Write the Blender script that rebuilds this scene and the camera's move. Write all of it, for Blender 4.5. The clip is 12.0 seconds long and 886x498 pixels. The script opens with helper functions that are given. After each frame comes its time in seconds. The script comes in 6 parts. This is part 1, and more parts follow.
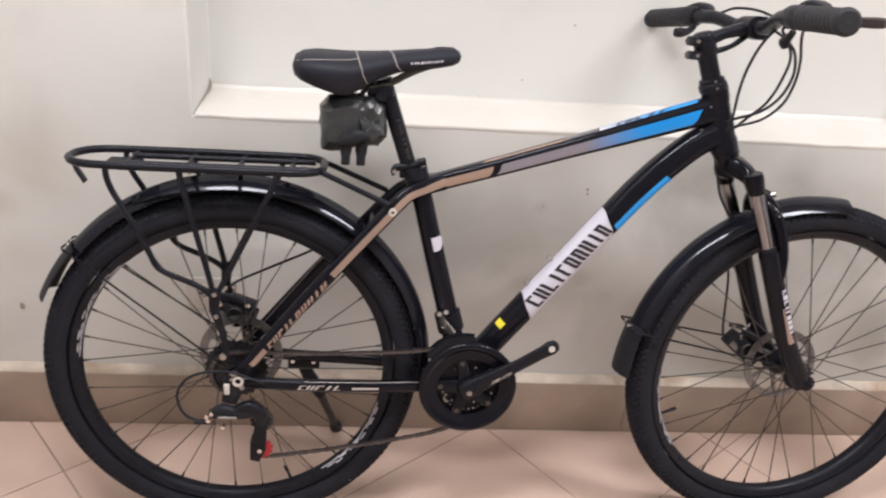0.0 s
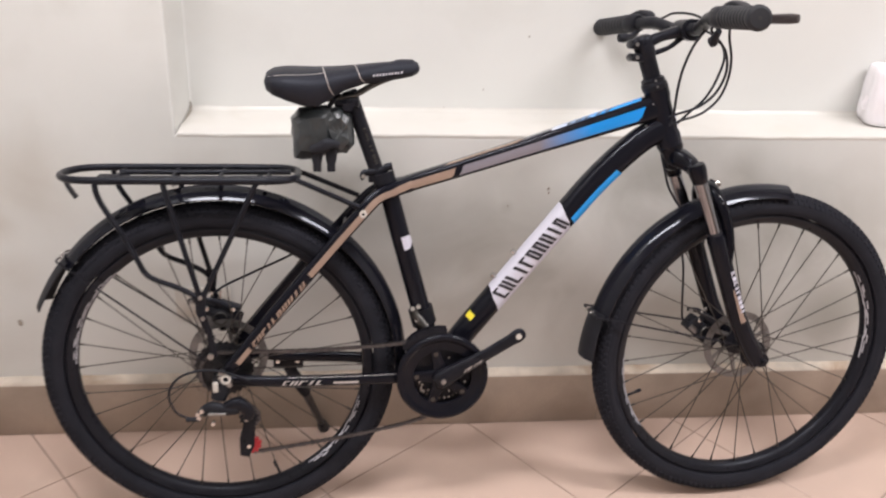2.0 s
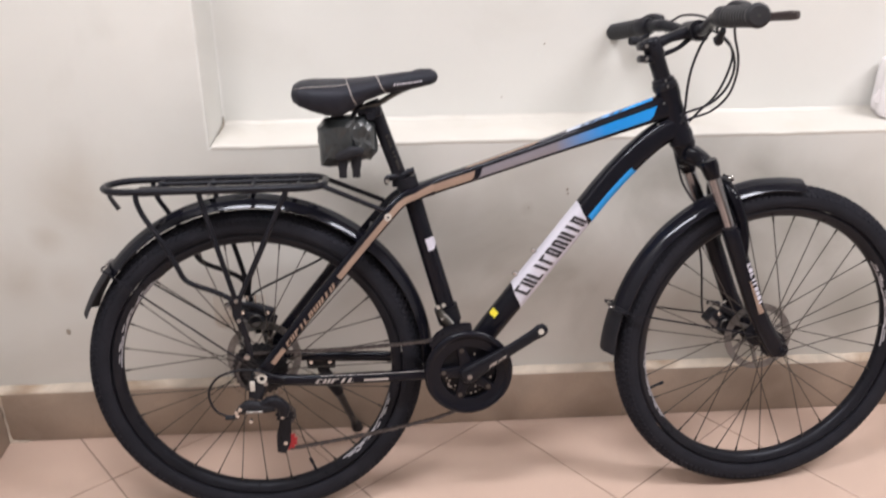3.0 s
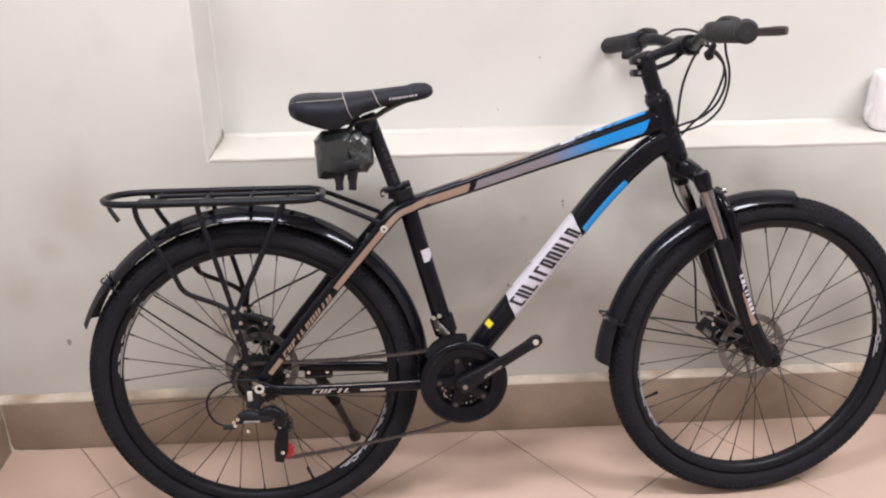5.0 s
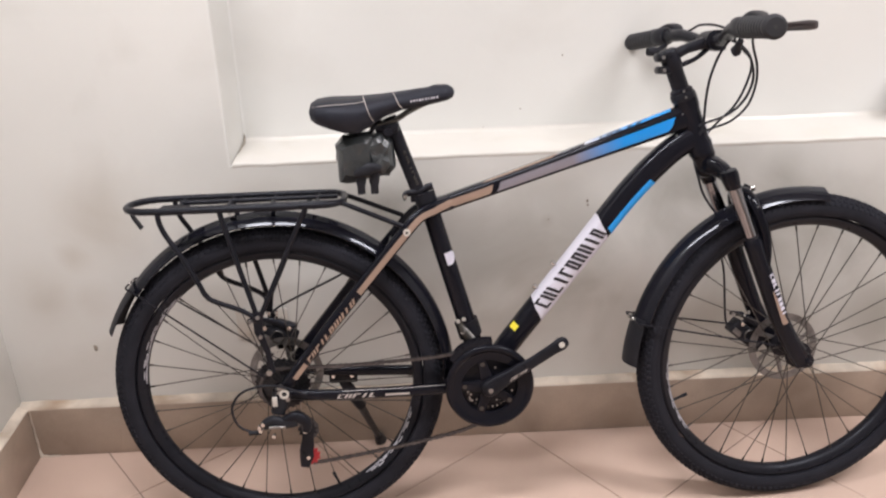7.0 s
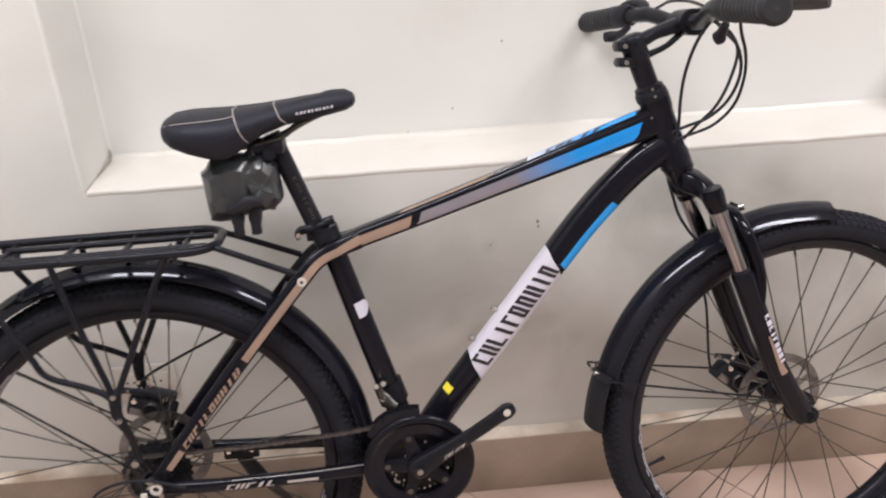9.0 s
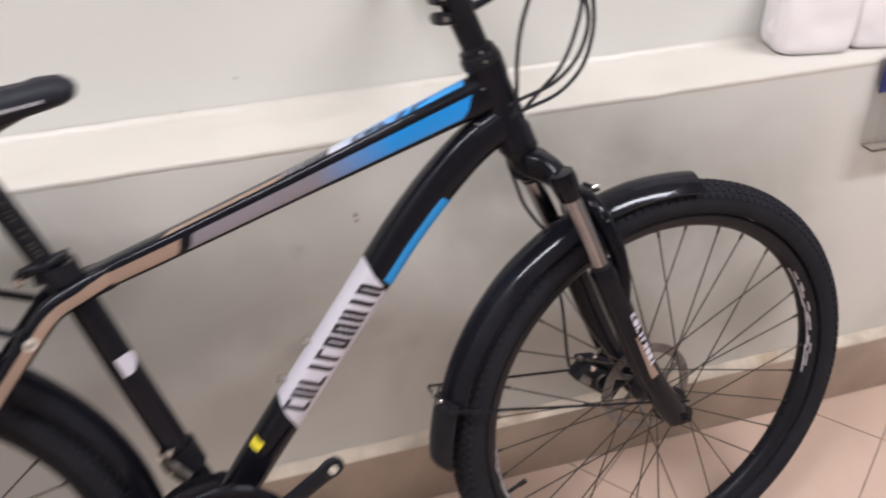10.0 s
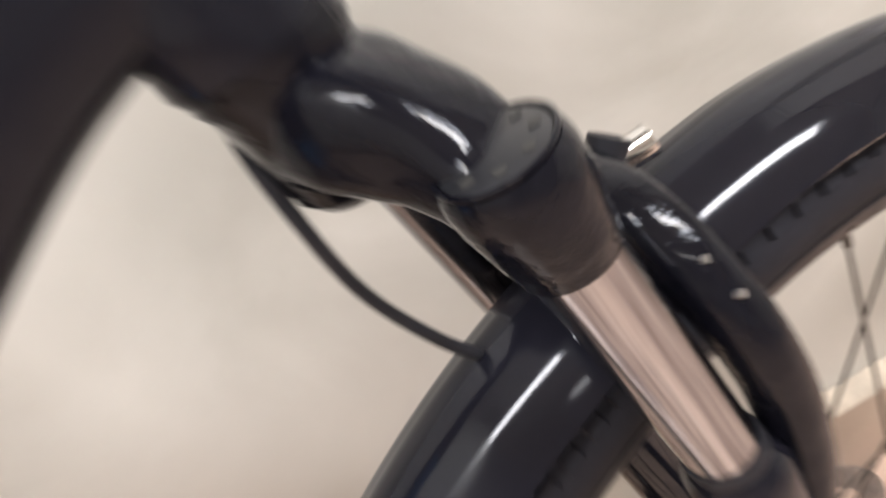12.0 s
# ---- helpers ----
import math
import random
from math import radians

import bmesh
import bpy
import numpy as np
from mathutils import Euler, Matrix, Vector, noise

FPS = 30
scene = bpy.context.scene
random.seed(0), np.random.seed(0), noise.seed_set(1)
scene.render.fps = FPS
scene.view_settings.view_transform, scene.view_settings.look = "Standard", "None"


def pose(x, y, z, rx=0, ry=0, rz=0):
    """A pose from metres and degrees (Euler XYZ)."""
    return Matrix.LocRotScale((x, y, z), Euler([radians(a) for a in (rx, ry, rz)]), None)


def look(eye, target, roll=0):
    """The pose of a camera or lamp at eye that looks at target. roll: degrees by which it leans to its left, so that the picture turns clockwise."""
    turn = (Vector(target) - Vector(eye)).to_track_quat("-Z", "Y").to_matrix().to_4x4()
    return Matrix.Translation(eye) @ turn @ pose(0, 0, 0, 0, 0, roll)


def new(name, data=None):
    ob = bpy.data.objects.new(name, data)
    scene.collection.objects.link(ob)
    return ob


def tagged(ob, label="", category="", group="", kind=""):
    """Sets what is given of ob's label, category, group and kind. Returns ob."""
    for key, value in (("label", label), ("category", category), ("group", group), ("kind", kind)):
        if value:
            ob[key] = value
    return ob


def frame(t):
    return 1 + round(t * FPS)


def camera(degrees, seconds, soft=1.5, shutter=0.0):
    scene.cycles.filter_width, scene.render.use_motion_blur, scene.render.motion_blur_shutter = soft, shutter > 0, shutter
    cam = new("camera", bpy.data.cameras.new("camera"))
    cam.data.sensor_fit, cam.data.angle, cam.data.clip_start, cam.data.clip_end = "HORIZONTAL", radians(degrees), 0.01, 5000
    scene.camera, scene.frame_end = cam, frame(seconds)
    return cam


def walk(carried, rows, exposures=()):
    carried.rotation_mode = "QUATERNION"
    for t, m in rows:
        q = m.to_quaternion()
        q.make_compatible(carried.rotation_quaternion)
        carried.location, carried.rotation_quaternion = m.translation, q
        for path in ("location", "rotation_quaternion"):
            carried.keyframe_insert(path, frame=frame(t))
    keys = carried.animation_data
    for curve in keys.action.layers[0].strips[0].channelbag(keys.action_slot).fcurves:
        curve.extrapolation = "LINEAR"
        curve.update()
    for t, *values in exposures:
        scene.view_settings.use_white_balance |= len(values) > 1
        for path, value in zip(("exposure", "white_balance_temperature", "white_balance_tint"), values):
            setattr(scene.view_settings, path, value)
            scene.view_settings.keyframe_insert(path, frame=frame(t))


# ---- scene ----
cam = camera(55.7, 12.0, soft=2.1, shutter=0.8)
PATH = [
    (0, (-0.1407, -1.4894, 1.2408), (0.0576, 0.2665, 0.3039), 5.21),
    (0.5, (-0.1419, -1.4903, 1.2373), (0.0985, 0.2675, 0.3141), 5.49),
    (1, (-0.1478, -1.4868, 1.2361), (0.0773, 0.2707, 0.3085), 5.17),
    (1.5, (-0.1380, -1.5187, 1.2373), (0.0785, 0.2472, 0.3237), 3.72),
    (2, (-0.1053, -1.6096, 1.2461), (0.1060, 0.1735, 0.3653), 2.76),
    (2.5, (-0.1062, -1.6772, 1.2473), (0.0097, 0.1070, 0.3511), 0.64),
    (3, (-0.0897, -1.6826, 1.2509), (0.0402, 0.1226, 0.3997), 0.04),
    (3.2, (-0.0924, -1.6901, 1.2548), (0.0523, 0.1234, 0.4239), 0.08),
    (4.8, (-0.0772, -1.7016, 1.2586), (0.0255, 0.1195, 0.4381), -0.04),
    (5, (-0.0753, -1.6985, 1.2636), (0.0470, 0.1160, 0.4313), -0.07),
    (5.5, (-0.0828, -1.7094, 1.2589), (0.0304, 0.1097, 0.4354), -0.41),
    (6, (-0.0770, -1.6942, 1.2643), (-0.0117, 0.1151, 0.4146), -0.99),
    (6.5, (-0.0720, -1.6850, 1.2710), (0.0172, 0.1375, 0.4522), -1.12),
    (7, (-0.0730, -1.6783, 1.2694), (-0.0084, 0.1352, 0.4285), -1.57),
    (7.5, (-0.0822, -1.6129, 1.2476), (0.0349, 0.1764, 0.3617), -1.05),
    (7.7, (-0.0793, -1.5760, 1.2320), (0.1259, 0.2214, 0.3790), 0.30),
    (9.3, (0.0687, -1.2539, 1.2241), (0.1735, 0.5005, 0.2696), -3.27),
    (9.5, (0.0798, -1.2067, 1.1969), (0.1976, 0.5265, 0.2057), -3.93),
    (10, (0.1415, -1.0342, 1.1848), (0.5984, 0.5950, 0.1185), -1.69),
    (10.5, (0.2096, -0.8823, 1.1518), (0.7120, 0.6897, 0.0220), -2.67),
    (11, (0.3191, -0.7058, 1.1037), (0.7638, 0.8234, -0.1062), -4.80),
    (11.5, (0.3871, -0.5121, 0.9827), (0.8326, 0.9032, -0.3583), -8.75),
    (12, (0.4514, -0.3623, 0.8301), (0.9503, 1.1024, -0.4371), -12.60),
]
walk(cam, [(t, look(eye, target, roll)) for t, eye, target, roll in PATH],
     exposures=[(0, -0.02, 6500, 10), (7.5, -0.02, 6500, 10), (9.5, -0.1, 6500, 10), (10, -0.24, 6500, 10), (10.5, -0.3, 6500, 10), (11, -0.36, 6500, 9), (11.5, -0.30, 6540, 9), (12, 0.58, 6760, 7)])

# ---- world and light ----
world = bpy.data.worlds.new("room_air")
scene.world = world
world.use_nodes = True
world.node_tree.nodes["Background"].inputs[0].default_value = (0.9, 0.93, 1.0, 1)
world.node_tree.nodes["Background"].inputs[1].default_value = 0.05


def ceiling_lamp(x, y, z, turn, power, length=1.25, width=0.24, colour=(1.0, 0.965, 1.0)):
    data = bpy.data.lights.new("tube_lamp", "AREA")
    data.shape, data.size, data.size_y, data.energy, data.color = "RECTANGLE", length, width, power, colour
    lamp = new("tube_lamp", data)
    lamp.matrix_world = pose(x, y, z, 0, 0, turn)
    return lamp


# the third is a weak front fill, added to lift the wall
LAMPS = [(1.70, -1.04, 2.62, 0, 50), (-0.57, -0.98, 2.62, 0, 42.5), (0.6, -2.7, 2.62, 0, 7)]
for x, y, z, turn, power in LAMPS:
    ceiling_lamp(x, y, z - 0.055, turn, power)

# ---- materials ----


def surface(name, colour, rough=0.5, metal=0.0, vary=0.0, scale=8.0, grain=0.0, grain_scale=400.0, bump=0.0, bump_scale=60.0,
            coat=0.0, rough_vary=0.0, piece=0.0, stain=None, stain_amount=0.0, stain_scale=3.0, spec=0.5, tint=(1.0, 1.0, 1.0)):
    m = bpy.data.materials.new(name)
    m.use_nodes = True
    nt = m.node_tree
    b = nt.nodes["Principled BSDF"]
    b.inputs["Base Color"].default_value = (*colour, 1)
    b.inputs["Roughness"].default_value = rough
    b.inputs["Metallic"].default_value = metal
    b.inputs["Coat Weight"].default_value = coat
    b.inputs["Coat Roughness"].default_value = 0.06
    b.inputs["Specular IOR Level"].default_value = spec
    b.inputs["Specular Tint"].default_value = (*tint, 1)
    b.inputs["Coat Tint"].default_value = (*tint, 1)
    co = nt.nodes.new("ShaderNodeTexCoord").outputs["Object"]

    def noise_of(sc, detail=4.0, distort=0.0):
        n = nt.nodes.new("ShaderNodeTexNoise")
        n.inputs["Scale"].default_value, n.inputs["Detail"].default_value, n.inputs["Distortion"].default_value = sc, detail, distort
        nt.links.new(co, n.inputs["Vector"])
        return n.outputs["Fac"]

    def blend(fac, a, bcol, kind="MIX"):
        mx = nt.nodes.new("ShaderNodeMix")
        mx.data_type, mx.blend_type = "RGBA", kind
        for value, socket in ((fac, mx.inputs[0]), (a, mx.inputs[6]), (bcol, mx.inputs[7])):
            if isinstance(value, bpy.types.NodeSocket):
                nt.links.new(value, socket)
            elif isinstance(value, tuple):
                socket.default_value = (*value, 1)
            else:
                socket.default_value = value
        return mx.outputs[2]

    def span(value, a, bb, lo, hi):
        r = nt.nodes.new("ShaderNodeMapRange")
        for i, v in enumerate((a, bb, lo, hi)):
            r.inputs[i + 1].default_value = v
        nt.links.new(value, r.inputs[0])
        return r.outputs[0]

    col = None
    if vary:
        dark = tuple(c * (1 - vary) for c in colour)
        light = tuple(min(1.0, c * (1 + vary * 0.6)) for c in colour)
        col = blend(span(noise_of(scale), 0.3, 0.7, 0, 1), dark, light)
    if grain:
        col = blend(span(noise_of(grain_scale, 2.0), 0.3, 0.7, 0, grain), col if col is not None else colour, tuple(c * 0.55 for c in colour))
    if stain:
        col = blend(span(noise_of(stain_scale, 6.0, 0.6), 0.52, 0.75, 0, stain_amount), col if col is not None else colour, stain)
    if piece:
        info = nt.nodes.new("ShaderNodeObjectInfo")
        col = blend(span(info.outputs["Random"], 0, 1, 0, piece), col if col is not None else colour, tuple(c * 0.8 for c in colour))
    if col is not None:
        nt.links.new(col, b.inputs["Base Color"])
    if rough_vary:
        nt.links.new(span(noise_of(scale * 2.5), 0.3, 0.7, max(0.02, rough - rough_vary), rough + rough_vary), b.inputs["Roughness"])
    if bump:
        bp = nt.nodes.new("ShaderNodeBump")
        bp.inputs["Strength"].default_value, bp.inputs["Distance"].default_value = bump, 0.002
        nt.links.new(noise_of(bump_scale, 5.0), bp.inputs["Height"])
        nt.links.new(bp.outputs[0], b.inputs["Normal"])
    return m


def glassy(name, colour, rough=0.08, ior=1.45, alpha=1.0):
    m = surface(name, colour, rough)
    b = m.node_tree.nodes["Principled BSDF"]
    b.inputs["Transmission Weight"].default_value = alpha
    b.inputs["IOR"].default_value = ior
    return m


def fade(name, a, b_colour, x0, x1, rough=0.25):
    """Paint that runs from one colour into another along x."""
    m = surface(name, a, rough, coat=0.6)
    nt = m.node_tree
    co = nt.nodes.new("ShaderNodeTexCoord")
    sep = nt.nodes.new("ShaderNodeSeparateXYZ")
    ramp = nt.nodes.new("ShaderNodeMapRange")
    ramp.inputs[1].default_value, ramp.inputs[2].default_value = x0, x1
    mx = nt.nodes.new("ShaderNodeMix")
    mx.data_type = "RGBA"
    mx.inputs[6].default_value, mx.inputs[7].default_value = (*a, 1), (*b_colour, 1)
    nt.links.new(co.outputs["Object"], sep.inputs[0])
    nt.links.new(sep.outputs[0], ramp.inputs[0])
    nt.links.new(ramp.outputs[0], mx.inputs[0])
    nt.links.new(mx.outputs[2], nt.nodes["Principled BSDF"].inputs["Base Color"])
    return m


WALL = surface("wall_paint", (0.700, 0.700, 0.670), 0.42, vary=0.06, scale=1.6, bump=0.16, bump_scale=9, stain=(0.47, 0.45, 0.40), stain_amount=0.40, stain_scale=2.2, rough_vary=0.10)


def drawn(material, colours, slope, across, along, rough):
    """Fine streaks drawn along a tube that leans back by the given slope, standing in for its reflections: colour and
    gloss change round it, not along it.
    """
    nt = material.node_tree
    bsdf = nt.nodes["Principled BSDF"]
    turn = nt.nodes.new("ShaderNodeMapping")
    turn.vector_type = "POINT"
    turn.inputs["Rotation"].default_value = (0, math.atan(slope), 0)
    stretch = nt.nodes.new("ShaderNodeMapping")
    stretch.inputs["Scale"].default_value = (across, across, along)
    nt.links.new(nt.nodes.new("ShaderNodeTexCoord").outputs["Object"], turn.inputs["Vector"])
    nt.links.new(turn.outputs[0], stretch.inputs["Vector"])
    grain = nt.nodes.new("ShaderNodeTexNoise")
    grain.inputs["Scale"].default_value, grain.inputs["Detail"].default_value, grain.inputs["Roughness"].default_value = 1.0, 3.0, 0.6
    nt.links.new(stretch.outputs[0], grain.inputs["Vector"])
    ramp = nt.nodes.new("ShaderNodeValToRGB")
    ramp.color_ramp.elements[0].position, ramp.color_ramp.elements[1].position = 0.36, 0.64
    for e, c in zip(ramp.color_ramp.elements, colours):
        e.color = (*c, 1)
    nt.links.new(grain.outputs["Fac"], ramp.inputs[0])
    nt.links.new(ramp.outputs[0], bsdf.inputs["Base Color"])
    gloss = nt.nodes.new("ShaderNodeMapRange")
    for k, v in enumerate((0.3, 0.7, *rough)):
        gloss.inputs[k + 1].default_value = v
    nt.links.new(grain.outputs["Fac"], gloss.inputs[0])
    nt.links.new(gloss.outputs[0], bsdf.inputs["Roughness"])


def smudge_and_shade(material, spots, colour, strength):
    """Soft-edged patches, broken up by noise, for wall smudges and for shade put into the paint. spots: x, y, z,
    radius.
    """
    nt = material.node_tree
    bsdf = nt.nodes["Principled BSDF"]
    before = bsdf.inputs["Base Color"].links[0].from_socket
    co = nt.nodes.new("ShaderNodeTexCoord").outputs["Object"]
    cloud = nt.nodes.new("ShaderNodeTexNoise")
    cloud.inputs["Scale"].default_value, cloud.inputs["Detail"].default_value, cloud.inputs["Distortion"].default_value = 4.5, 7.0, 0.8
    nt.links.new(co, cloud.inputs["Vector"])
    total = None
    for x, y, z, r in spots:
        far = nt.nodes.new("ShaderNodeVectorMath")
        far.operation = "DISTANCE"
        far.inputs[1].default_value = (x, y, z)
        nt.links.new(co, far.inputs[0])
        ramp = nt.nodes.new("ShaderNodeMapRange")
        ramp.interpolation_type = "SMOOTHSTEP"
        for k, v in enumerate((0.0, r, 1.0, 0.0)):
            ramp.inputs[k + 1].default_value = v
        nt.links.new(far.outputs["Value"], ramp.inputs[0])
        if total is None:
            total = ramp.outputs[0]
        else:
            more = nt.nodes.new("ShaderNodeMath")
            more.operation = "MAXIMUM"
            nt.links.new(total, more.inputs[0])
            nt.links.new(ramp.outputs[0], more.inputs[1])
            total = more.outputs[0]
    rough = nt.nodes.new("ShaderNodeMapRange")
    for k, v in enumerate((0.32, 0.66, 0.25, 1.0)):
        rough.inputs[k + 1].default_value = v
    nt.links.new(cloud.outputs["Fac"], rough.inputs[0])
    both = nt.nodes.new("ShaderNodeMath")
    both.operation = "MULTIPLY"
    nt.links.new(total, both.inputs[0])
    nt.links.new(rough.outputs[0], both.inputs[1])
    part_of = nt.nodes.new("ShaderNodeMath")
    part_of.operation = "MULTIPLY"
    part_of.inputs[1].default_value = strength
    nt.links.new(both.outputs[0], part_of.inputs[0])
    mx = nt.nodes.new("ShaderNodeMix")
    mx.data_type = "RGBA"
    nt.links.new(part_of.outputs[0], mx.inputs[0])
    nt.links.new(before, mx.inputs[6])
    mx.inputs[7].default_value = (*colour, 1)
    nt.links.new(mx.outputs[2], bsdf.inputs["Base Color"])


# cloudy grey smudges, deepened to paint in the shade below the ledge
smudge_and_shade(WALL, [(0.22, 0, 0.40, 0.34), (0.55, 0, 0.56, 0.30), (0.66, 0, 0.32, 0.36), (0.92, 0, 0.46, 0.30), (1.02, 0, 0.28, 0.24), (0.80, 0, 0.50, 0.30), (0.72, 0, 0.60, 0.16), (-0.12, 0, 0.60, 0.22), (-0.45, 0.19, 0.73, 0.07)], (0.325, 0.325, 0.290), 0.80)
# these two are smudges only: brown ones, then small dark scuffs
smudge_and_shade(WALL, [(-0.813, 0, 0.504, 0.065), (-0.800, 0, 0.405, 0.07), (-0.90, 0, 0.42, 0.13), (-0.74, 0, 0.60, 0.15)], (0.42, 0.365, 0.295), 0.40)
smudge_and_shade(WALL, [(0.330, 0, 0.383, 0.034), (0.338, 0, 0.343, 0.030), (0.375, 0, 0.350, 0.030), (0.216, 0, 0.549, 0.022), (0.186, 0, 0.376, 0.032), (0.150, 0, 0.400, 0.040)], (0.30, 0.285, 0.245), 0.32)
LEDGE = surface("ledge_paint", (0.64, 0.622, 0.578), 0.35, vary=0.06, scale=3, stain=(0.52, 0.48, 0.40), stain_amount=0.3, stain_scale=7, bump=0.15, bump_scale=14)
CEIL = surface("ceiling_paint", (0.82, 0.81, 0.79), 0.8, vary=0.03, scale=2)
TILE = surface("floor_tile", (0.635, 0.476, 0.392), 0.2, vary=0.05, scale=5, grain=0.18, grain_scale=700, piece=0.2, bump=0.02, bump_scale=5, stain=(0.46, 0.35, 0.29), stain_amount=0.25, stain_scale=6)
GROUT = surface("grout", (0.30, 0.235, 0.195), 0.9, vary=0.2, scale=30)
SKIRT = surface("skirting_tile", (0.42, 0.335, 0.268), 0.3, vary=0.26, scale=6, grain=0.2, grain_scale=250, piece=0.25, stain=(0.24, 0.18, 0.14), stain_amount=0.5, stain_scale=8)
MORTAR = surface("mortar", (0.66, 0.58, 0.485), 0.8, vary=0.30, scale=14, bump=0.7, bump_scale=50, stain=(0.34, 0.22, 0.13), stain_amount=0.95, stain_scale=8)
MARK = surface("plaster_chip", (0.33, 0.295, 0.25), 0.9, vary=0.3, scale=60)
GLOSS = surface("black_gloss_paint", (0.008, 0.008, 0.012), 0.12, coat=0.12, vary=0.1, scale=20, rough_vary=0.04, spec=0.15, tint=(0.84, 0.90, 1.0))
CAST = surface("black_cast_alloy_paint", (0.005, 0.005, 0.008), 0.08, coat=0.2, vary=0.1, scale=25, rough_vary=0.03, spec=0.10, bump=0.85, bump_scale=62, tint=(0.84, 0.90, 1.0))
SATIN = surface("black_satin_metal", (0.0125, 0.0125, 0.0165), 0.34, vary=0.15, scale=30, rough_vary=0.08, spec=0.2, tint=(0.84, 0.90, 1.0))
FENDER = surface("black_gloss_plastic", (0.008, 0.008, 0.012), 0.11, coat=0.2, vary=0.1, scale=15, rough_vary=0.03, spec=0.15, tint=(0.84, 0.90, 1.0))
RUBBER = surface("tyre_rubber", (0.0188, 0.0192, 0.0252), 0.75, vary=0.2, scale=25, grain=0.3, grain_scale=900, bump=0.15, bump_scale=200, spec=0.18, tint=(0.84, 0.90, 1.0))
PLASTIC = surface("black_plastic", (0.019, 0.019, 0.023), 0.5, vary=0.15, scale=40, bump=0.1, bump_scale=300, spec=0.2, tint=(0.84, 0.90, 1.0))
LEATHER = surface("saddle_cover", (0.014, 0.0145, 0.021), 0.5, vary=0.15, scale=30, bump=0.3, bump_scale=500, spec=0.3, tint=(0.84, 0.90, 1.0))
STEEL = surface("dark_spoke_steel", (0.10, 0.095, 0.09), 0.35, 0.9, vary=0.2, scale=60)
CHROME = surface("chrome", (0.72, 0.71, 0.70), 0.12, 1.0, vary=0.05, scale=40)
NICKEL = surface("nickel_painted_reflections", (0.34, 0.345, 0.37), 0.13, 1.0)
# bright and dark reflections painted as streaks into the stanchions' colour
drawn(NICKEL, ((0.15, 0.145, 0.16), (0.46, 0.47, 0.50)), 0.38, 190.0, 5.0, (0.26, 0.10))
COG = surface("dark_oiled_cog_steel", (0.045, 0.045, 0.05), 0.42, 0.7, vary=0.3, scale=60)
DISC = surface("brake_disc_steel", (0.27, 0.27, 0.275), 0.4, 1.0, vary=0.25, scale=60, rough_vary=0.1)
ALLOY = surface("worn_alloy", (0.42, 0.42, 0.42), 0.35, 1.0, vary=0.2, scale=80)
CHAIN = surface("chain_steel", (0.13, 0.125, 0.13), 0.4, 0.9, vary=0.3, scale=120)
WHITE = surface("white_decal", (0.64, 0.635, 0.73), 0.3, coat=0.5, vary=0.04, scale=12)
BLUE = surface("blue_decal", (0.005, 0.34, 0.88), 0.34, coat=0.2, vary=0.06, scale=12)
GOLD = surface("peach_gold_decal", (0.31, 0.22, 0.172), 0.38, vary=0.1, scale=18)
PALE = surface("pale_grey_decal", (0.50, 0.46, 0.44), 0.35, vary=0.12, scale=40)
RIM_PRINT = surface("worn_silver_rim_print", (0.44, 0.44, 0.48), 0.4, vary=0.45, scale=90)
SILVER = surface("silver_print", (0.58, 0.57, 0.62), 0.35, vary=0.15, scale=60)
GRIP = surface("grip_rubber", (0.026, 0.027, 0.031), 0.6, vary=0.15, scale=30, bump=0.2, bump_scale=300, spec=0.3)
DULL = surface("dull_grey_cap", (0.015, 0.016, 0.020), 0.4, vary=0.2, scale=60)
INK = surface("black_lettering", (0.02, 0.018, 0.025), 0.4)
VIOLET = surface("violet_print", (0.10, 0.07, 0.42), 0.3)
YELLOW = surface("yellow_sticker", (0.85, 0.72, 0.05), 0.4)
GREY_BLUE = fade("grey_to_blue_decal", (0.23, 0.215, 0.25), (0.006, 0.30, 0.84), 0.26 * 0.949, 0.36 * 0.949)
PALE_BLUE = fade("white_to_blue_decal", (0.66, 0.66, 0.72), (0.008, 0.34, 0.88), 0.28 * 0.949, 0.38 * 0.949)
RED = surface("red_plastic", (0.42, 0.02, 0.03), 0.35)
PACK = surface("white_plastic_wrap", (0.90, 0.87, 0.90), 0.22, vary=0.03, scale=10, bump=0.6, bump_scale=22)
NAVY = surface("navy_print", (0.02, 0.03, 0.16), 0.35)
SMOKE = surface("smoky_plastic", (0.034, 0.039, 0.042), 0.34, vary=0.45, scale=28, bump=0.5, bump_scale=55, coat=0.25)
CLEAR = glassy("clear_acrylic", (0.98, 0.98, 0.98), 0.03, 1.08)
BLADE = surface("brown_black_lever_enamel", (0.050, 0.040, 0.040), 0.28, vary=0.12, scale=40, coat=0.3)
SOCKET = surface("outlet_plastic", (0.62, 0.59, 0.54), 0.35, vary=0.04, scale=20)
DARK = surface("socket_hole", (0.03, 0.03, 0.03), 0.6)
LAMP_GLOW = bpy.data.materials.new("lamp_tube")
LAMP_GLOW.use_nodes = True
LAMP_GLOW.node_tree.nodes["Principled BSDF"].inputs["Emission Color"].default_value = (1.0, 0.96, 0.92, 1)
LAMP_GLOW.node_tree.nodes["Principled BSDF"].inputs["Emission Strength"].default_value = 4.0

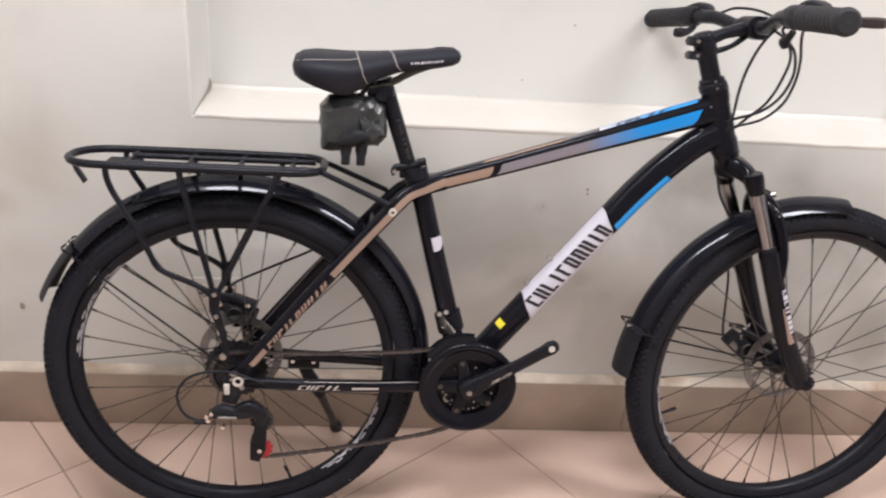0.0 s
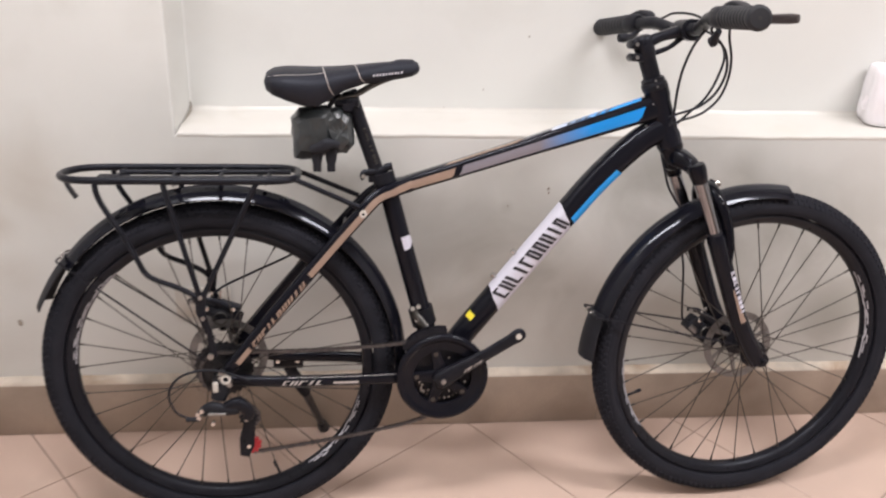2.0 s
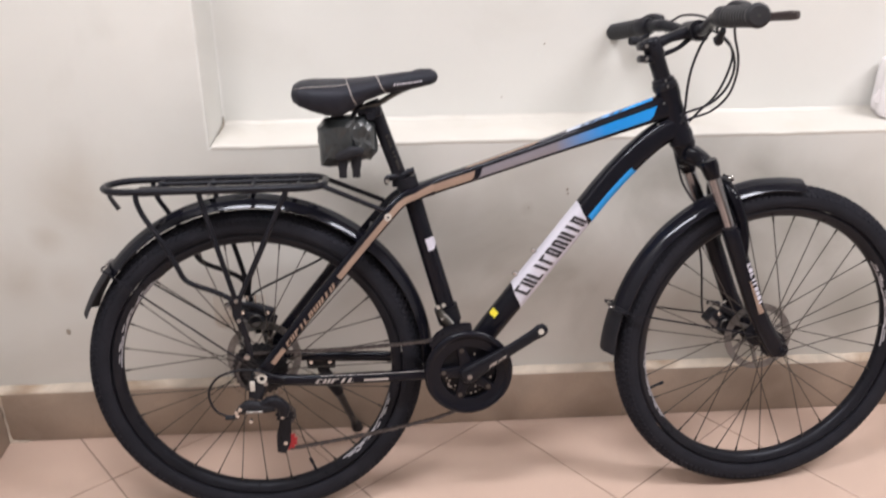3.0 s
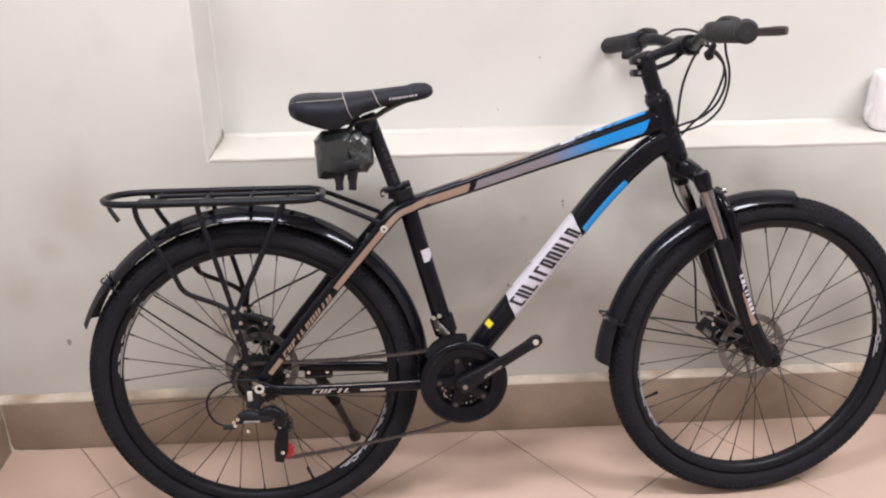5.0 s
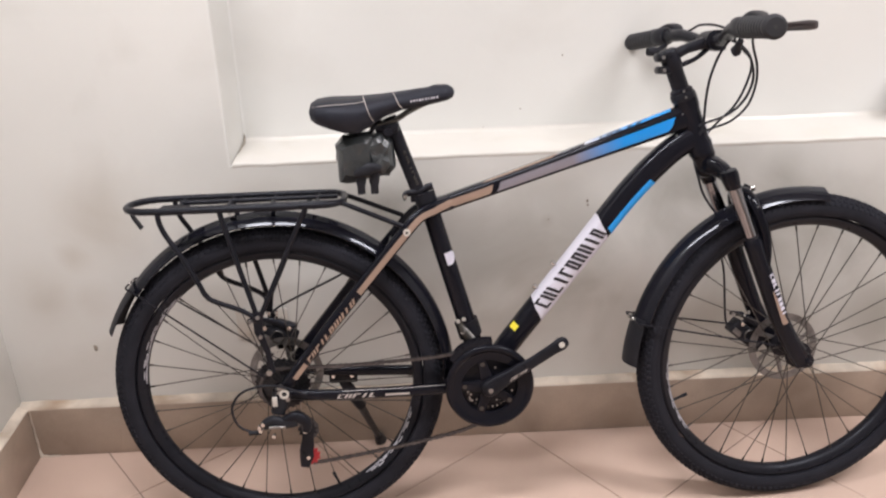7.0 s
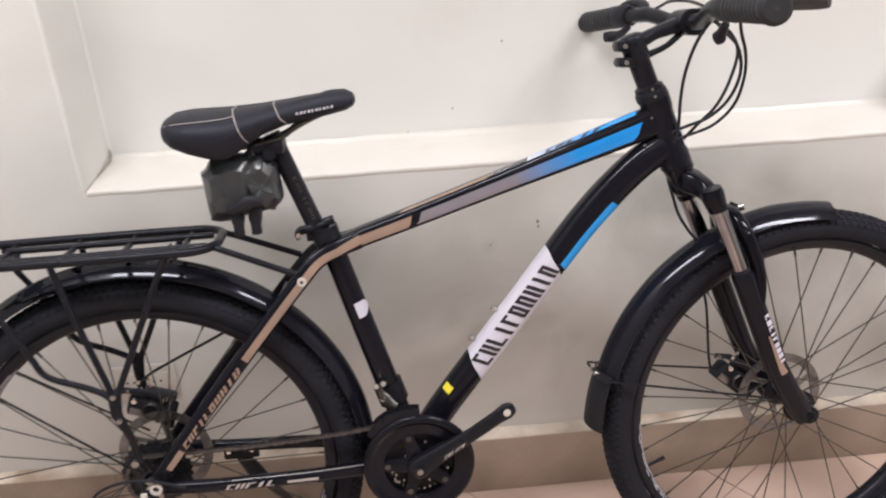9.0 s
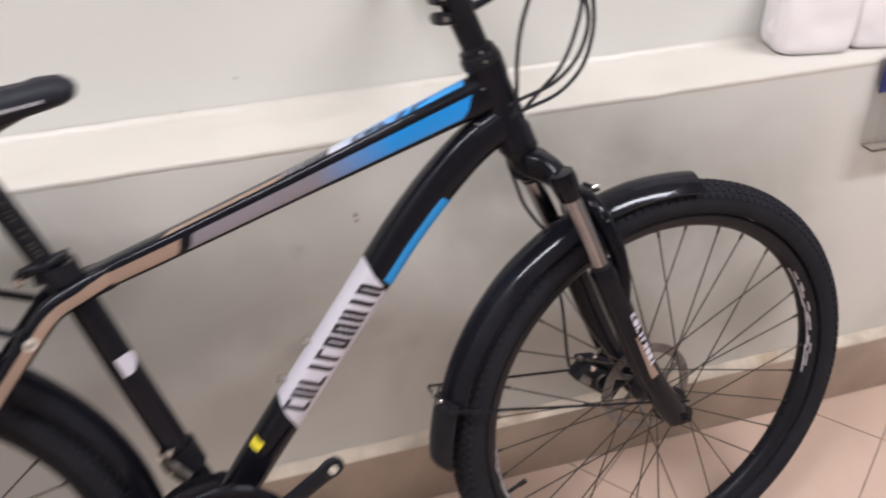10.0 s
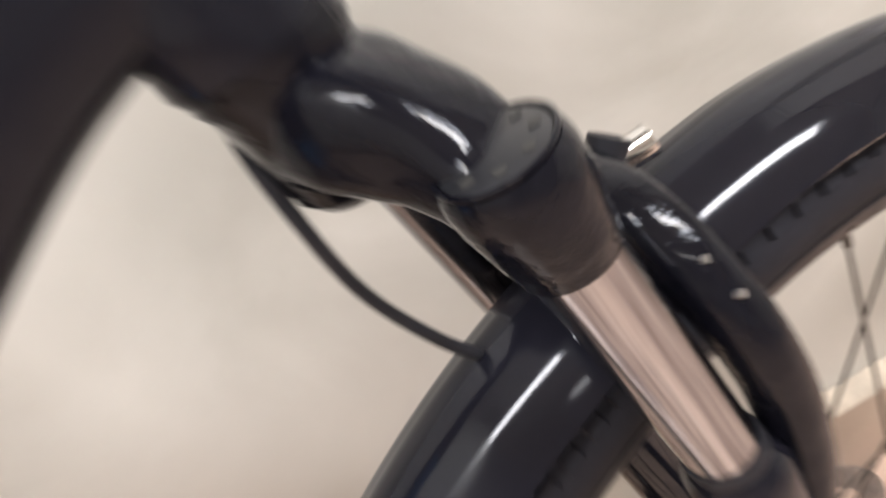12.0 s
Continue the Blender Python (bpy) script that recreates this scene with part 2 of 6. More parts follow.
# ---- mesh helpers ----


def mesh_of(name, bm, material, smooth=True, angle=40):
    bmesh.ops.recalc_face_normals(bm, faces=bm.faces[:])
    me = bpy.data.meshes.new(name)
    bm.to_mesh(me)
    bm.free()
    me.materials.append(material)
    if smooth:
        me.shade_smooth()
        me.set_sharp_from_angle(angle=radians(angle))
    return me


def part(name, bm, material, parent, label="", scale=1.0, smooth=True, angle=40):
    if scale != 1.0:
        bmesh.ops.scale(bm, vec=(scale,) * 3, verts=bm.verts[:])
    ob = new(name, mesh_of(name, bm, material, smooth, angle))
    ob.parent = parent
    if label:
        ob["label"] = label
    return ob


def add_box(bm, lo, hi, bevel=0.0, m=None):
    made = bmesh.ops.create_cube(bm, size=1.0)["verts"]
    for v in made:
        v.co = Vector([lo[i] + (v.co[i] + 0.5) * (hi[i] - lo[i]) for i in range(3)])
    if bevel:
        edges = list({e for v in made for e in v.link_edges})
        res = bmesh.ops.bevel(bm, geom=edges, offset=bevel, segments=2, affect="EDGES", profile=0.5)
        made = list({v for f in res["faces"] for v in f.verts} | {v for v in made if v.is_valid})
    if m is not None:
        bmesh.ops.transform(bm, matrix=m, verts=[v for v in made if v.is_valid])
    return made


def spline(points, n=8):
    """A smooth line through the points."""
    p = [Vector(q) for q in points]
    if len(p) < 3:
        return p
    out = []
    for i in range(len(p) - 1):
        a, b, c, d = p[max(i - 1, 0)], p[i], p[i + 1], p[min(i + 2, len(p) - 1)]
        for k in range(n):
            t = k / n
            out.append(0.5 * (2 * b + (c - a) * t + (2 * a - 5 * b + 4 * c - d) * t * t + (3 * b - a - 3 * c + d) * t ** 3))
    return out + [p[-1]]


class Sweep:
    """A tube along a line, with a rounded section of half sizes a (sideways) and b (in its plane)."""

    def __init__(self, points, a, b=None, power=2.0, ref=(0, -1, 0)):
        self.p = [Vector(q) for q in points]
        n = len(self.p)
        b = a if b is None else b
        self.a = [np.interp(i / (n - 1), np.linspace(0, 1, len(a)), a) for i in range(n)] if isinstance(a, (list, tuple)) else [a] * n
        self.b = [np.interp(i / (n - 1), np.linspace(0, 1, len(b)), b) for i in range(n)] if isinstance(b, (list, tuple)) else [b] * n
        self.power, self.frames = power, []
        side = Vector(ref)
        for i in range(n):
            t = (self.p[min(i + 1, n - 1)] - self.p[max(i - 1, 0)]).normalized()
            side = (Vector(ref) if ref else side) if i == 0 or ref else side
            s = side - t * side.dot(t)
            s.normalize()
            side = s
            self.frames.append((s, t.cross(s) * (-1 if ref == (0, -1, 0) else 1)))

    def at(self, i, th, lift=0.0):
        """Point of the skin at line position i (may be fractional) and angle th in degrees: 0 faces sideways, 90 up."""
        k = min(int(i), len(self.p) - 2)
        f = i - k
        c, s = math.cos(radians(th)), math.sin(radians(th))
        e = 2 / self.power
        x, y = math.copysign(abs(c) ** e, c), math.copysign(abs(s) ** e, s)
        out = Vector()
        for w, j in ((1 - f, k), (f, k + 1)):
            q, r = self.frames[j]
            out += w * (self.p[j] + q * (x * self.a[j] + c * lift) + r * (y * self.b[j] + s * lift))
        return out

    def skin(self, bm, n=16, caps=True):
        rings = [[bm.verts.new(self.at(i, 360 * k / n)) for k in range(n)] for i in range(len(self.p))]
        for r0, r1 in zip(rings, rings[1:]):
            for k in range(n):
                bm.faces.new((r0[k], r0[(k + 1) % n], r1[(k + 1) % n], r1[k]))
        if caps:
            bm.faces.new(rings[0][::-1])
            bm.faces.new(rings[-1])
        return bm

    def patch(self, bm, i0, i1, lo, hi, lift=0.0006, n=24, m=8):
        """A thin film on the skin from i0 to i1, between the angles lo and hi, which are numbers or functions of 0..1."""
        def val(v, t):
            return v(t) if callable(v) else v
        grid = []
        for u in range(n + 1):
            t = u / n
            l, h = val(lo, t), val(hi, t)
            grid.append([bm.verts.new(self.at(val(i0, 0) + (i1 - i0) * t, l + (h - l) * v / m, lift)) for v in range(m + 1)])
        for g0, g1 in zip(grid, grid[1:]):
            for v in range(m):
                bm.faces.new((g0[v], g0[v + 1], g1[v + 1], g1[v]))
        return bm


def tube(bm, points, a, b=None, n=12, power=2.0, ref=(0, -1, 0), caps=True):
    return Sweep(points, a, b, power, ref).skin(bm, n, caps)


def wire(bm, points, r, n=8, steps=8):
    """A round rod or cable through the points."""
    p = spline(points, steps)
    d = (p[-1] - p[0]).normalized()
    ref = Vector((0, 0, 1)) if abs(d.y) > 0.75 else Vector((0, -1, 0))
    sw = Sweep(p, r, None, 2.0, tuple(ref))
    # carry the frame along, so that the rod never pinches
    side = sw.frames[0][0]
    for i in range(len(p)):
        t = (p[min(i + 1, len(p) - 1)] - p[max(i - 1, 0)]).normalized()
        side = (side - t * side.dot(t)).normalized()
        sw.frames[i] = (side, t.cross(side))
    return sw.skin(bm, n)


def turned(bm, centre, profile, n=64, a0=0.0, a1=360.0, axis="y"):
    """A body of revolution round a cross axle; profile: (radius, distance to the right), closed."""
    full = abs(a1 - a0) >= 359.9
    count = n if full else n + 1
    rings = []
    for i in range(count):
        a = radians(a0 + (a1 - a0) * i / n)
        rings.append([bm.verts.new((centre[0] + r * math.cos(a), -y + centre[2] if len(centre) > 2 else -y, centre[1] + r * math.sin(a))) for r, y in profile])
    m = len(profile)
    for i in range(n):
        r0, r1 = rings[i], rings[(i + 1) % count]
        for k in range(m):
            bm.faces.new((r0[k], r0[(k + 1) % m], r1[(k + 1) % m], r1[k]))
    if not full:
        bm.faces.new(rings[0])
        bm.faces.new(rings[-1][::-1])
    return bm


def rod(bm, a, b, r, n=12, r2=None):
    a, b = Vector(a), Vector(b)
    ref = (0, 0, 1) if abs((b - a).normalized().y) > 0.75 else (0, -1, 0)
    return tube(bm, [a, b], [r, r if r2 is None else r2], None, n, 2.0, ref)


def bolt(bm, at, along, r, h, n=10):
    at, along = Vector(at), Vector(along).normalized()
    return rod(bm, at, at + along * h, r, n)


def B(x, z, off=0.0):
    """A point of the bicycle: forward, up, and metres to its right."""
    return Vector((x, -off, z))


# ---- room ----
X0, X1, Y1, Y2, HIGH = -1.011, 3.4, 0.0, -5.2, 2.7
NX0, NX1, NZ0, NZ1, NY = -0.451, 1.330, 0.703, 2.15, 0.148
LEDGE_RISE = 0.009


def setting(name, bm, material, label, smooth=False, angle=30, category=""):
    ob = part(name, bm, material, None, label, smooth=smooth, angle=angle)
    return tagged(ob, label, category or name.split("_")[0], kind="structure")


def wall_with_niche():
    bm = bmesh.new()
    deep = 0.32
    xs, zs = [X0 - 0.15, NX0, NX1, X1 + 0.15], [-0.05, NZ0, NZ1, HIGH]
    front = [[bm.verts.new((x, 0, z)) for z in zs] for x in xs]
    for i in range(3):
        for k in range(3):
            if (i, k) != (1, 1):
                bm.faces.new((front[i][k], front[i + 1][k], front[i + 1][k + 1], front[i][k + 1]))
    front[2][1].co.z += LEDGE_RISE
    inner = [bm.verts.new((x, NY, z)) for x, z in ((NX0 + 0.004, NZ0 + 0.001), (NX1, NZ0 + 0.001 + LEDGE_RISE), (NX1, NZ1), (NX0 + 0.004, NZ1))]
    rim = [front[1][1], front[2][1], front[2][2], front[1][2]]
    rims = []
    for k in range(4):
        rims.append(bm.faces.new((rim[k], rim[(k + 1) % 4], inner[(k + 1) % 4], inner[k])))
    bm.faces.new(inner)
    back = [bm.verts.new((x, deep, z)) for x, z in ((xs[0], zs[0]), (xs[3], zs[0]), (xs[3], zs[3]), (xs[0], zs[3]))]
    bm.faces.new(back)
    border = [front[i][0] for i in range(4)] + [front[3][1], front[3][2], front[3][3], front[2][3], front[1][3], front[0][3], front[0][2], front[0][1]]
    corner = {0: 0, 3: 1, 6: 2, 9: 3}
    for a, b in ((0, 3), (3, 6), (6, 9), (9, 12)):
        loop = [border[j % 12] for j in range(a, b + 1)]
        bm.faces.new(loop + [back[corner[b % 12]], back[corner[a]]])
    soft = [e for e in bm.edges if len(e.link_faces) == 2 and all(v in rim for v in e.verts)]
    hollow = [e for e in bm.edges if any(v in inner for v in e.verts)]
    bmesh.ops.bevel(bm, geom=soft, offset=0.007, segments=3, affect="EDGES", profile=0.5)
    hollow = [e for e in hollow if e.is_valid and all(abs(v.co.y - NY) < 1e-4 for v in e.verts)]
    bmesh.ops.bevel(bm, geom=hollow, offset=0.007, segments=3, affect="EDGES", profile=0.5)
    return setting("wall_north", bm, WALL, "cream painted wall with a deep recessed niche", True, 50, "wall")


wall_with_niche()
for name, lo, hi in (("wall_west", (X0 - 0.15, Y2, -0.05), (X0, Y1 - 0.001, HIGH)), ("wall_east", (X1, Y2, -0.05), (X1 + 0.15, Y1 - 0.001, HIGH)),
                     ("wall_south", (X0 - 0.15, Y2 - 0.15, -0.05), (X1 + 0.15, Y2 - 0.001, HIGH))):
    bm = bmesh.new()
    add_box(bm, lo, hi)
    setting(name, bm, WALL, "cream painted plain wall", category="wall")
bm = bmesh.new()
add_box(bm, (X0 - 0.15, Y2 - 0.15, HIGH + 0.001), (X1 + 0.15, 0.32, HIGH + 0.12))
setting("ceiling", bm, CEIL, "white painted flat ceiling")
bm = bmesh.new()
add_box(bm, (X0 - 0.15, Y2 - 0.15, -0.12), (X1 + 0.15, 0.32, -0.0025))
floor = setting("floor", bm, GROUT, "polished pinkish beige tiles laid diagonally")

# the plastered sill of the niche
bm = bmesh.new()
prof = [(0.0020, NZ0 - 0.009), (-0.0006, NZ0 - 0.003), (-0.0007, NZ0 + 0.0015), (0.0014, NZ0 + 0.0042), (NY - 0.014, NZ0 + 0.0050), (NY - 0.0085, NZ0 + 0.0066), (NY - 0.0040, NZ0 + 0.0100), (NY - 0.0012, NZ0 + 0.0150)]
rows = [[bm.verts.new((x, y + 0.0006 * noise.noise((x * 9, 0, 0)), z + 0.0015 * noise.noise((x * 7, 3, 0)) + 0.0012 * noise.noise((x * 23, 5, 0)) + LEDGE_RISE * (x - NX0) / (NX1 - NX0))) for y, z in prof] for x in np.linspace(NX0 + 0.003, NX1 - 0.003, 120)]
for r0, r1 in zip(rows, rows[1:]):
    for k in range(len(prof) - 1):
        bm.faces.new((r0[k], r0[k + 1], r1[k + 1], r1[k]))
setting("sill", bm, LEDGE, "glossy cream painted plaster ledge of the niche", True, 60, "ledge")

# ---- ceiling lights ----
# all out of view; the added fill gets a fitting like the others
for x, y, z, turn, power in LAMPS:
    light = tagged(new("ceiling_light"), "unseen white tube light on the ceiling, switched on", "lamp", "ceiling tube lights")
    light.matrix_world = pose(x, y, z, 0, 0, turn)
    bm = bmesh.new()
    add_box(bm, (-0.6, -0.035, 0.03), (0.6, 0.035, 0.079), 0.006)
    part("housing", bm, CEIL, light)
    bm = bmesh.new()
    rod(bm, (-0.58, 0, 0.0), (0.58, 0, 0.0), 0.014, 12)
    part("glowing_tube", bm, LAMP_GLOW, light)
    for sx in (-0.585, 0.585):
        bm = bmesh.new()
        add_box(bm, (sx - 0.012, -0.02, -0.018), (sx + 0.012, 0.02, 0.032), 0.003)
        part("lamp_holder", bm, CEIL, light)

# ---- skirting ----
SKY, SKZ = -0.0235, 0.1326


def skirting():
    bm = bmesh.new()
    add_box(bm, (X0, SKY + 0.004, 0.0), (X1, -0.0005, SKZ - 0.004))
    add_box(bm, (X0 + 0.0005, Y2, 0.0), (X0 - SKY - 0.004, SKY - 0.004, SKZ - 0.004))
    base = setting("baseboard", bm, MORTAR, "beige brown tile skirting set in cream mortar", category="baseboard")
    joints = [X0 - SKY, -0.36, 0.47, 1.66, 2.5, X1]
    for a, b in zip(joints, joints[1:]):
        bm = bmesh.new()
        add_box(bm, (a + 0.0008, SKY, 0.001), (b - 0.0008, SKY + 0.012, SKZ), 0.0012)
        part("skirting_tile", bm, SKIRT, base, smooth=True, angle=50)
    for a, b in ((Y2, -4.4), (-4.4, -3.5), (-3.5, -2.6), (-2.6, -1.8), (-1.8, -1.0), (-1.0, -0.45), (-0.45, SKY)):
        bm = bmesh.new()
        add_box(bm, (X0 - SKY - 0.012, a + 0.0015, 0.001), (X0 - SKY, b - 0.004, SKZ + 0.002), 0.0015)
        part("skirting_tile", bm, SKIRT, base, smooth=True, angle=50)
    # the sloping mortar bead on top
    for run in (0, 1):
        bm = bmesh.new()
        rows = []
        for t in np.linspace(X0, X1, 160) if run == 0 else np.linspace(SKY, Y2, 190):
            w = 0.003 * noise.noise((t * 14, run, 0)) + 0.002 * noise.noise((t * 55, run, 7))
            sec = [(SKY + 0.0005, SKZ - 0.002), (SKY + 0.001 + w * 0.4, SKZ + 0.002), (SKY + 0.010, SKZ + 0.006 + w), (-0.001, SKZ + 0.011 + w), (0.002, SKZ)]
            rows.append([bm.verts.new((t, y, z) if run == 0 else (X0 - y, t, z)) for y, z in sec])
        for r0, r1 in zip(rows, rows[1:]):
            for k in range(4):
                bm.faces.new((r0[k], r0[k + 1], r1[k + 1], r1[k]))
        part("mortar_bead", bm, MORTAR, base, "rough cream mortar", smooth=True, angle=60)
    # mortar squeezed out of the inner corner, wider at the floor
    bm = bmesh.new()
    cx, cy = X0 - SKY, SKY
    tube(bm, [Vector((cx + 0.001 * math.sin(k * 1.7), cy - 0.001 * math.cos(k * 2.3), SKZ * (1 - k / 12) + 0.001)) for k in range(13)], [0.0016, 0.0028, 0.0018, 0.0032, 0.0022, 0.0060], None, 8)
    part("corner_joint", bm, MORTAR, base, "rough cream mortar", smooth=True, angle=60)
    bm = bmesh.new()
    tube(bm, [Vector((cx + 0.004 + 0.009 * k, cy - 0.002 + 0.0012 * math.sin(k * 2.1), 0.0014)) for k in range(6)], [0.0050, 0.0042, 0.0030, 0.0034, 0.0018, 0.0008], 0.0016, 8, 2.0, (0, 0, 1))
    part("mortar_splash", bm, MORTAR, base, "rough cream mortar", smooth=True, angle=60)


skirting()

# ---- power outlet, chips in the plaster ----
outlet = tagged(new("power_outlet"), "cream plastic double power outlet on the wall", "outlet")
outlet.matrix_world = pose(-0.427, 0, 0.328)
bm = bmesh.new()
add_box(bm, (-0.058, -0.009, -0.036), (0.058, 0.0, 0.036), 0.004)
part("cover_plate", bm, SOCKET, outlet)
for sx in (-0.024, 0.024):
    bm = bmesh.new()
    add_box(bm, (sx - 0.02, -0.0125, -0.022), (sx + 0.02, -0.008, 0.022), 0.003)
    face = part("socket_face", bm, SOCKET, outlet)
    for hx in (-0.006, 0.006):
        bm = bmesh.new()
        rod(bm, (sx + hx, -0.0115, 0.004), (sx + hx, -0.0131, 0.004), 0.0024, 8)
        part("pin_hole", bm, DARK, face)

for x, y, z, r in ((0.303, 0, 0.592, 0.0028), (0.304, 0, 0.582, 0.0020), (-0.812, 0, 0.280, 0.006), (0.2645, NY, 0.877, 0.0018), (0.1734, NY, 0.761, 0.0016), (0.219, 0, 0.552, 0.0014), (0.0895, NY, 0.721, 0.0014)):
    bm = bmesh.new()
    ring = [bm.verts.new((x + r * (0.55 + 0.5 * random.random()) * math.cos(a), y - 0.0012, z + 1.3 * r * (0.55 + 0.5 * random.random()) * math.sin(a))) for a in np.linspace(0, 6.28, 9)[:-1]]
    low = [bm.verts.new((v.co.x * 1.0 + (v.co.x - x) * 0.25, y - 0.0002, v.co.z + (v.co.z - z) * 0.25)) for v in ring]
    bm.faces.new(ring)
    for k in range(8):
        bm.faces.new((ring[k], ring[(k + 1) % 8], low[(k + 1) % 8], low[k]))
    setting("plaster_chip", bm, MARK, "small dark chip in the wall paint", category="mark")

bm = bmesh.new()
tube(bm, [(NX0 + 0.006, NY - 0.003, NZ0 + 0.026), (NX0 + 0.007, NY - 0.004, NZ0 + 0.016), (NX0 + 0.007, NY - 0.014, NZ0 + 0.0085), (NX0 + 0.006, NY - 0.045, NZ0 + 0.0065), (NX0 + 0.005, NY - 0.085, NZ0 + 0.006)], [0.0006, 0.0022, 0.0026, 0.0016, 0.0005], None, 6, 2.0, (1, 0, 0))
setting("plaster_crack", bm, MARK, "dark crack in the corner of the niche", category="mark")

# ---- bicycle ----
S = 0.949                                   # drawing units to metres
LEAN_TO_WALL = math.degrees(math.atan(0.1226))
bicycle = tagged(new("bicycle"), "black mountain bike with white and blue decals on its kickstand", "bicycle")
bicycle.matrix_world = pose(-0.0155, -0.2751, 0, -LEAN_TO_WALL, 0, 1.22)
RA, FA = (-0.3546, 0.350), (0.7508, 0.350)
BBX, BBZ = 0.083, 0.333

# steering: everything in front turns a little to the wall about the head tube's line
HX, HZ, RAKE = 0.5345, 0.795, math.atan(0.38)
HEAD_UP = Vector((-math.sin(RAKE), 0, math.cos(RAKE)))
STEER = Matrix.Translation(B(HX, HZ) * S) @ Matrix.Rotation(radians(4.51), 4, HEAD_UP) @ Matrix.Translation(-B(HX, HZ) * S)


ROUND_THE_AXLES = ("tyre", "rim", "hub", "spoke", "rim_decal", "valve")


def settle(bm, front):
    """Bring the drawn frame and fork to their true proportions between the wheels."""
    for v in bm.verts:
        x, off, z = v.co.x, -v.co.y, v.co.z
        if front:
            v.co.x += 0.0037 + 0.0088 * x - 0.0212 * z - 0.0128 * off
            v.co.z += 0.0311 - 0.0469 * x - 0.0076 * z + 0.0745 * off
        else:
            v.co.x += -0.0007 - 0.0171 * x + 0.0006 * z - 0.0091 * off
            v.co.z += -0.0005 - 0.0060 * x + 0.0030 * z + 0.0544 * off


def bike(name, bm, material, parent=None, label="", front=False, angle=40, smooth=True):
    parent = parent or bicycle
    if name not in ROUND_THE_AXLES and not (front and parent.name.startswith("front_mudguard")):
        settle(bm, front)
    while parent != bicycle and parent.parent != bicycle:      # thing, part, sub-part and no deeper
        parent = parent.parent
    if front:
        bmesh.ops.scale(bm, vec=(S,) * 3, verts=bm.verts[:])
        bmesh.ops.transform(bm, matrix=STEER, verts=bm.verts[:])
        return part(name, bm, material, parent or bicycle, label, 1.0, smooth, angle)
    return part(name, bm, material, parent or bicycle, label, S, smooth, angle)


def bars(sw, make, i0, i1, count, lo, hi, slant=0.0, lift=0.0011, weight=0.34):
    """A row of plain letter-high marks on a tube's skin; make(bm) gets one mark at a time."""
    step = (i1 - i0) / count
    kinds = ("lbt", "lr", "lb", "m", "lt", "lrtb", "lrt", "lr", "m", "lrt")
    for k in range(count):
        bm = bmesh.new()
        a, b = i0 + k * step, i0 + (k + 0.80) * step
        w, hgt = step * weight * 0.8, (hi - lo) * 0.2
        boxes = {"l": (a, a + w, lo, hi), "r": (b - w, b, lo, hi), "m": ((a + b - w) / 2, (a + b + w) / 2, lo, hi), "t": (a, b, hi - hgt, hi), "b": (a, b, lo, lo + hgt)}
        for c in kinds[k % 10]:
            p, q, l, h = boxes[c]
            rows, n = [], max(1, int(abs(h - l) / 6))
            for j in range(n + 1):
                th = l + (h - l) * j / n
                f = (th - lo) / (hi - lo)
                rows.append([bm.verts.new(sw.at(i + slant * (f - 0.5), th, lift)) for i in (p, (p + q) / 2, q)])
            for r0, r1 in zip(rows, rows[1:]):
                for j in (0, 1):
                    bm.faces.new((r0[j], r0[j + 1], r1[j + 1], r1[j]))
        make(bm)


def marks(material, parent, front=False):
    return lambda bm: bike("letter_mark", bm, material, parent, "", front, smooth=False)


# -- frame tubes


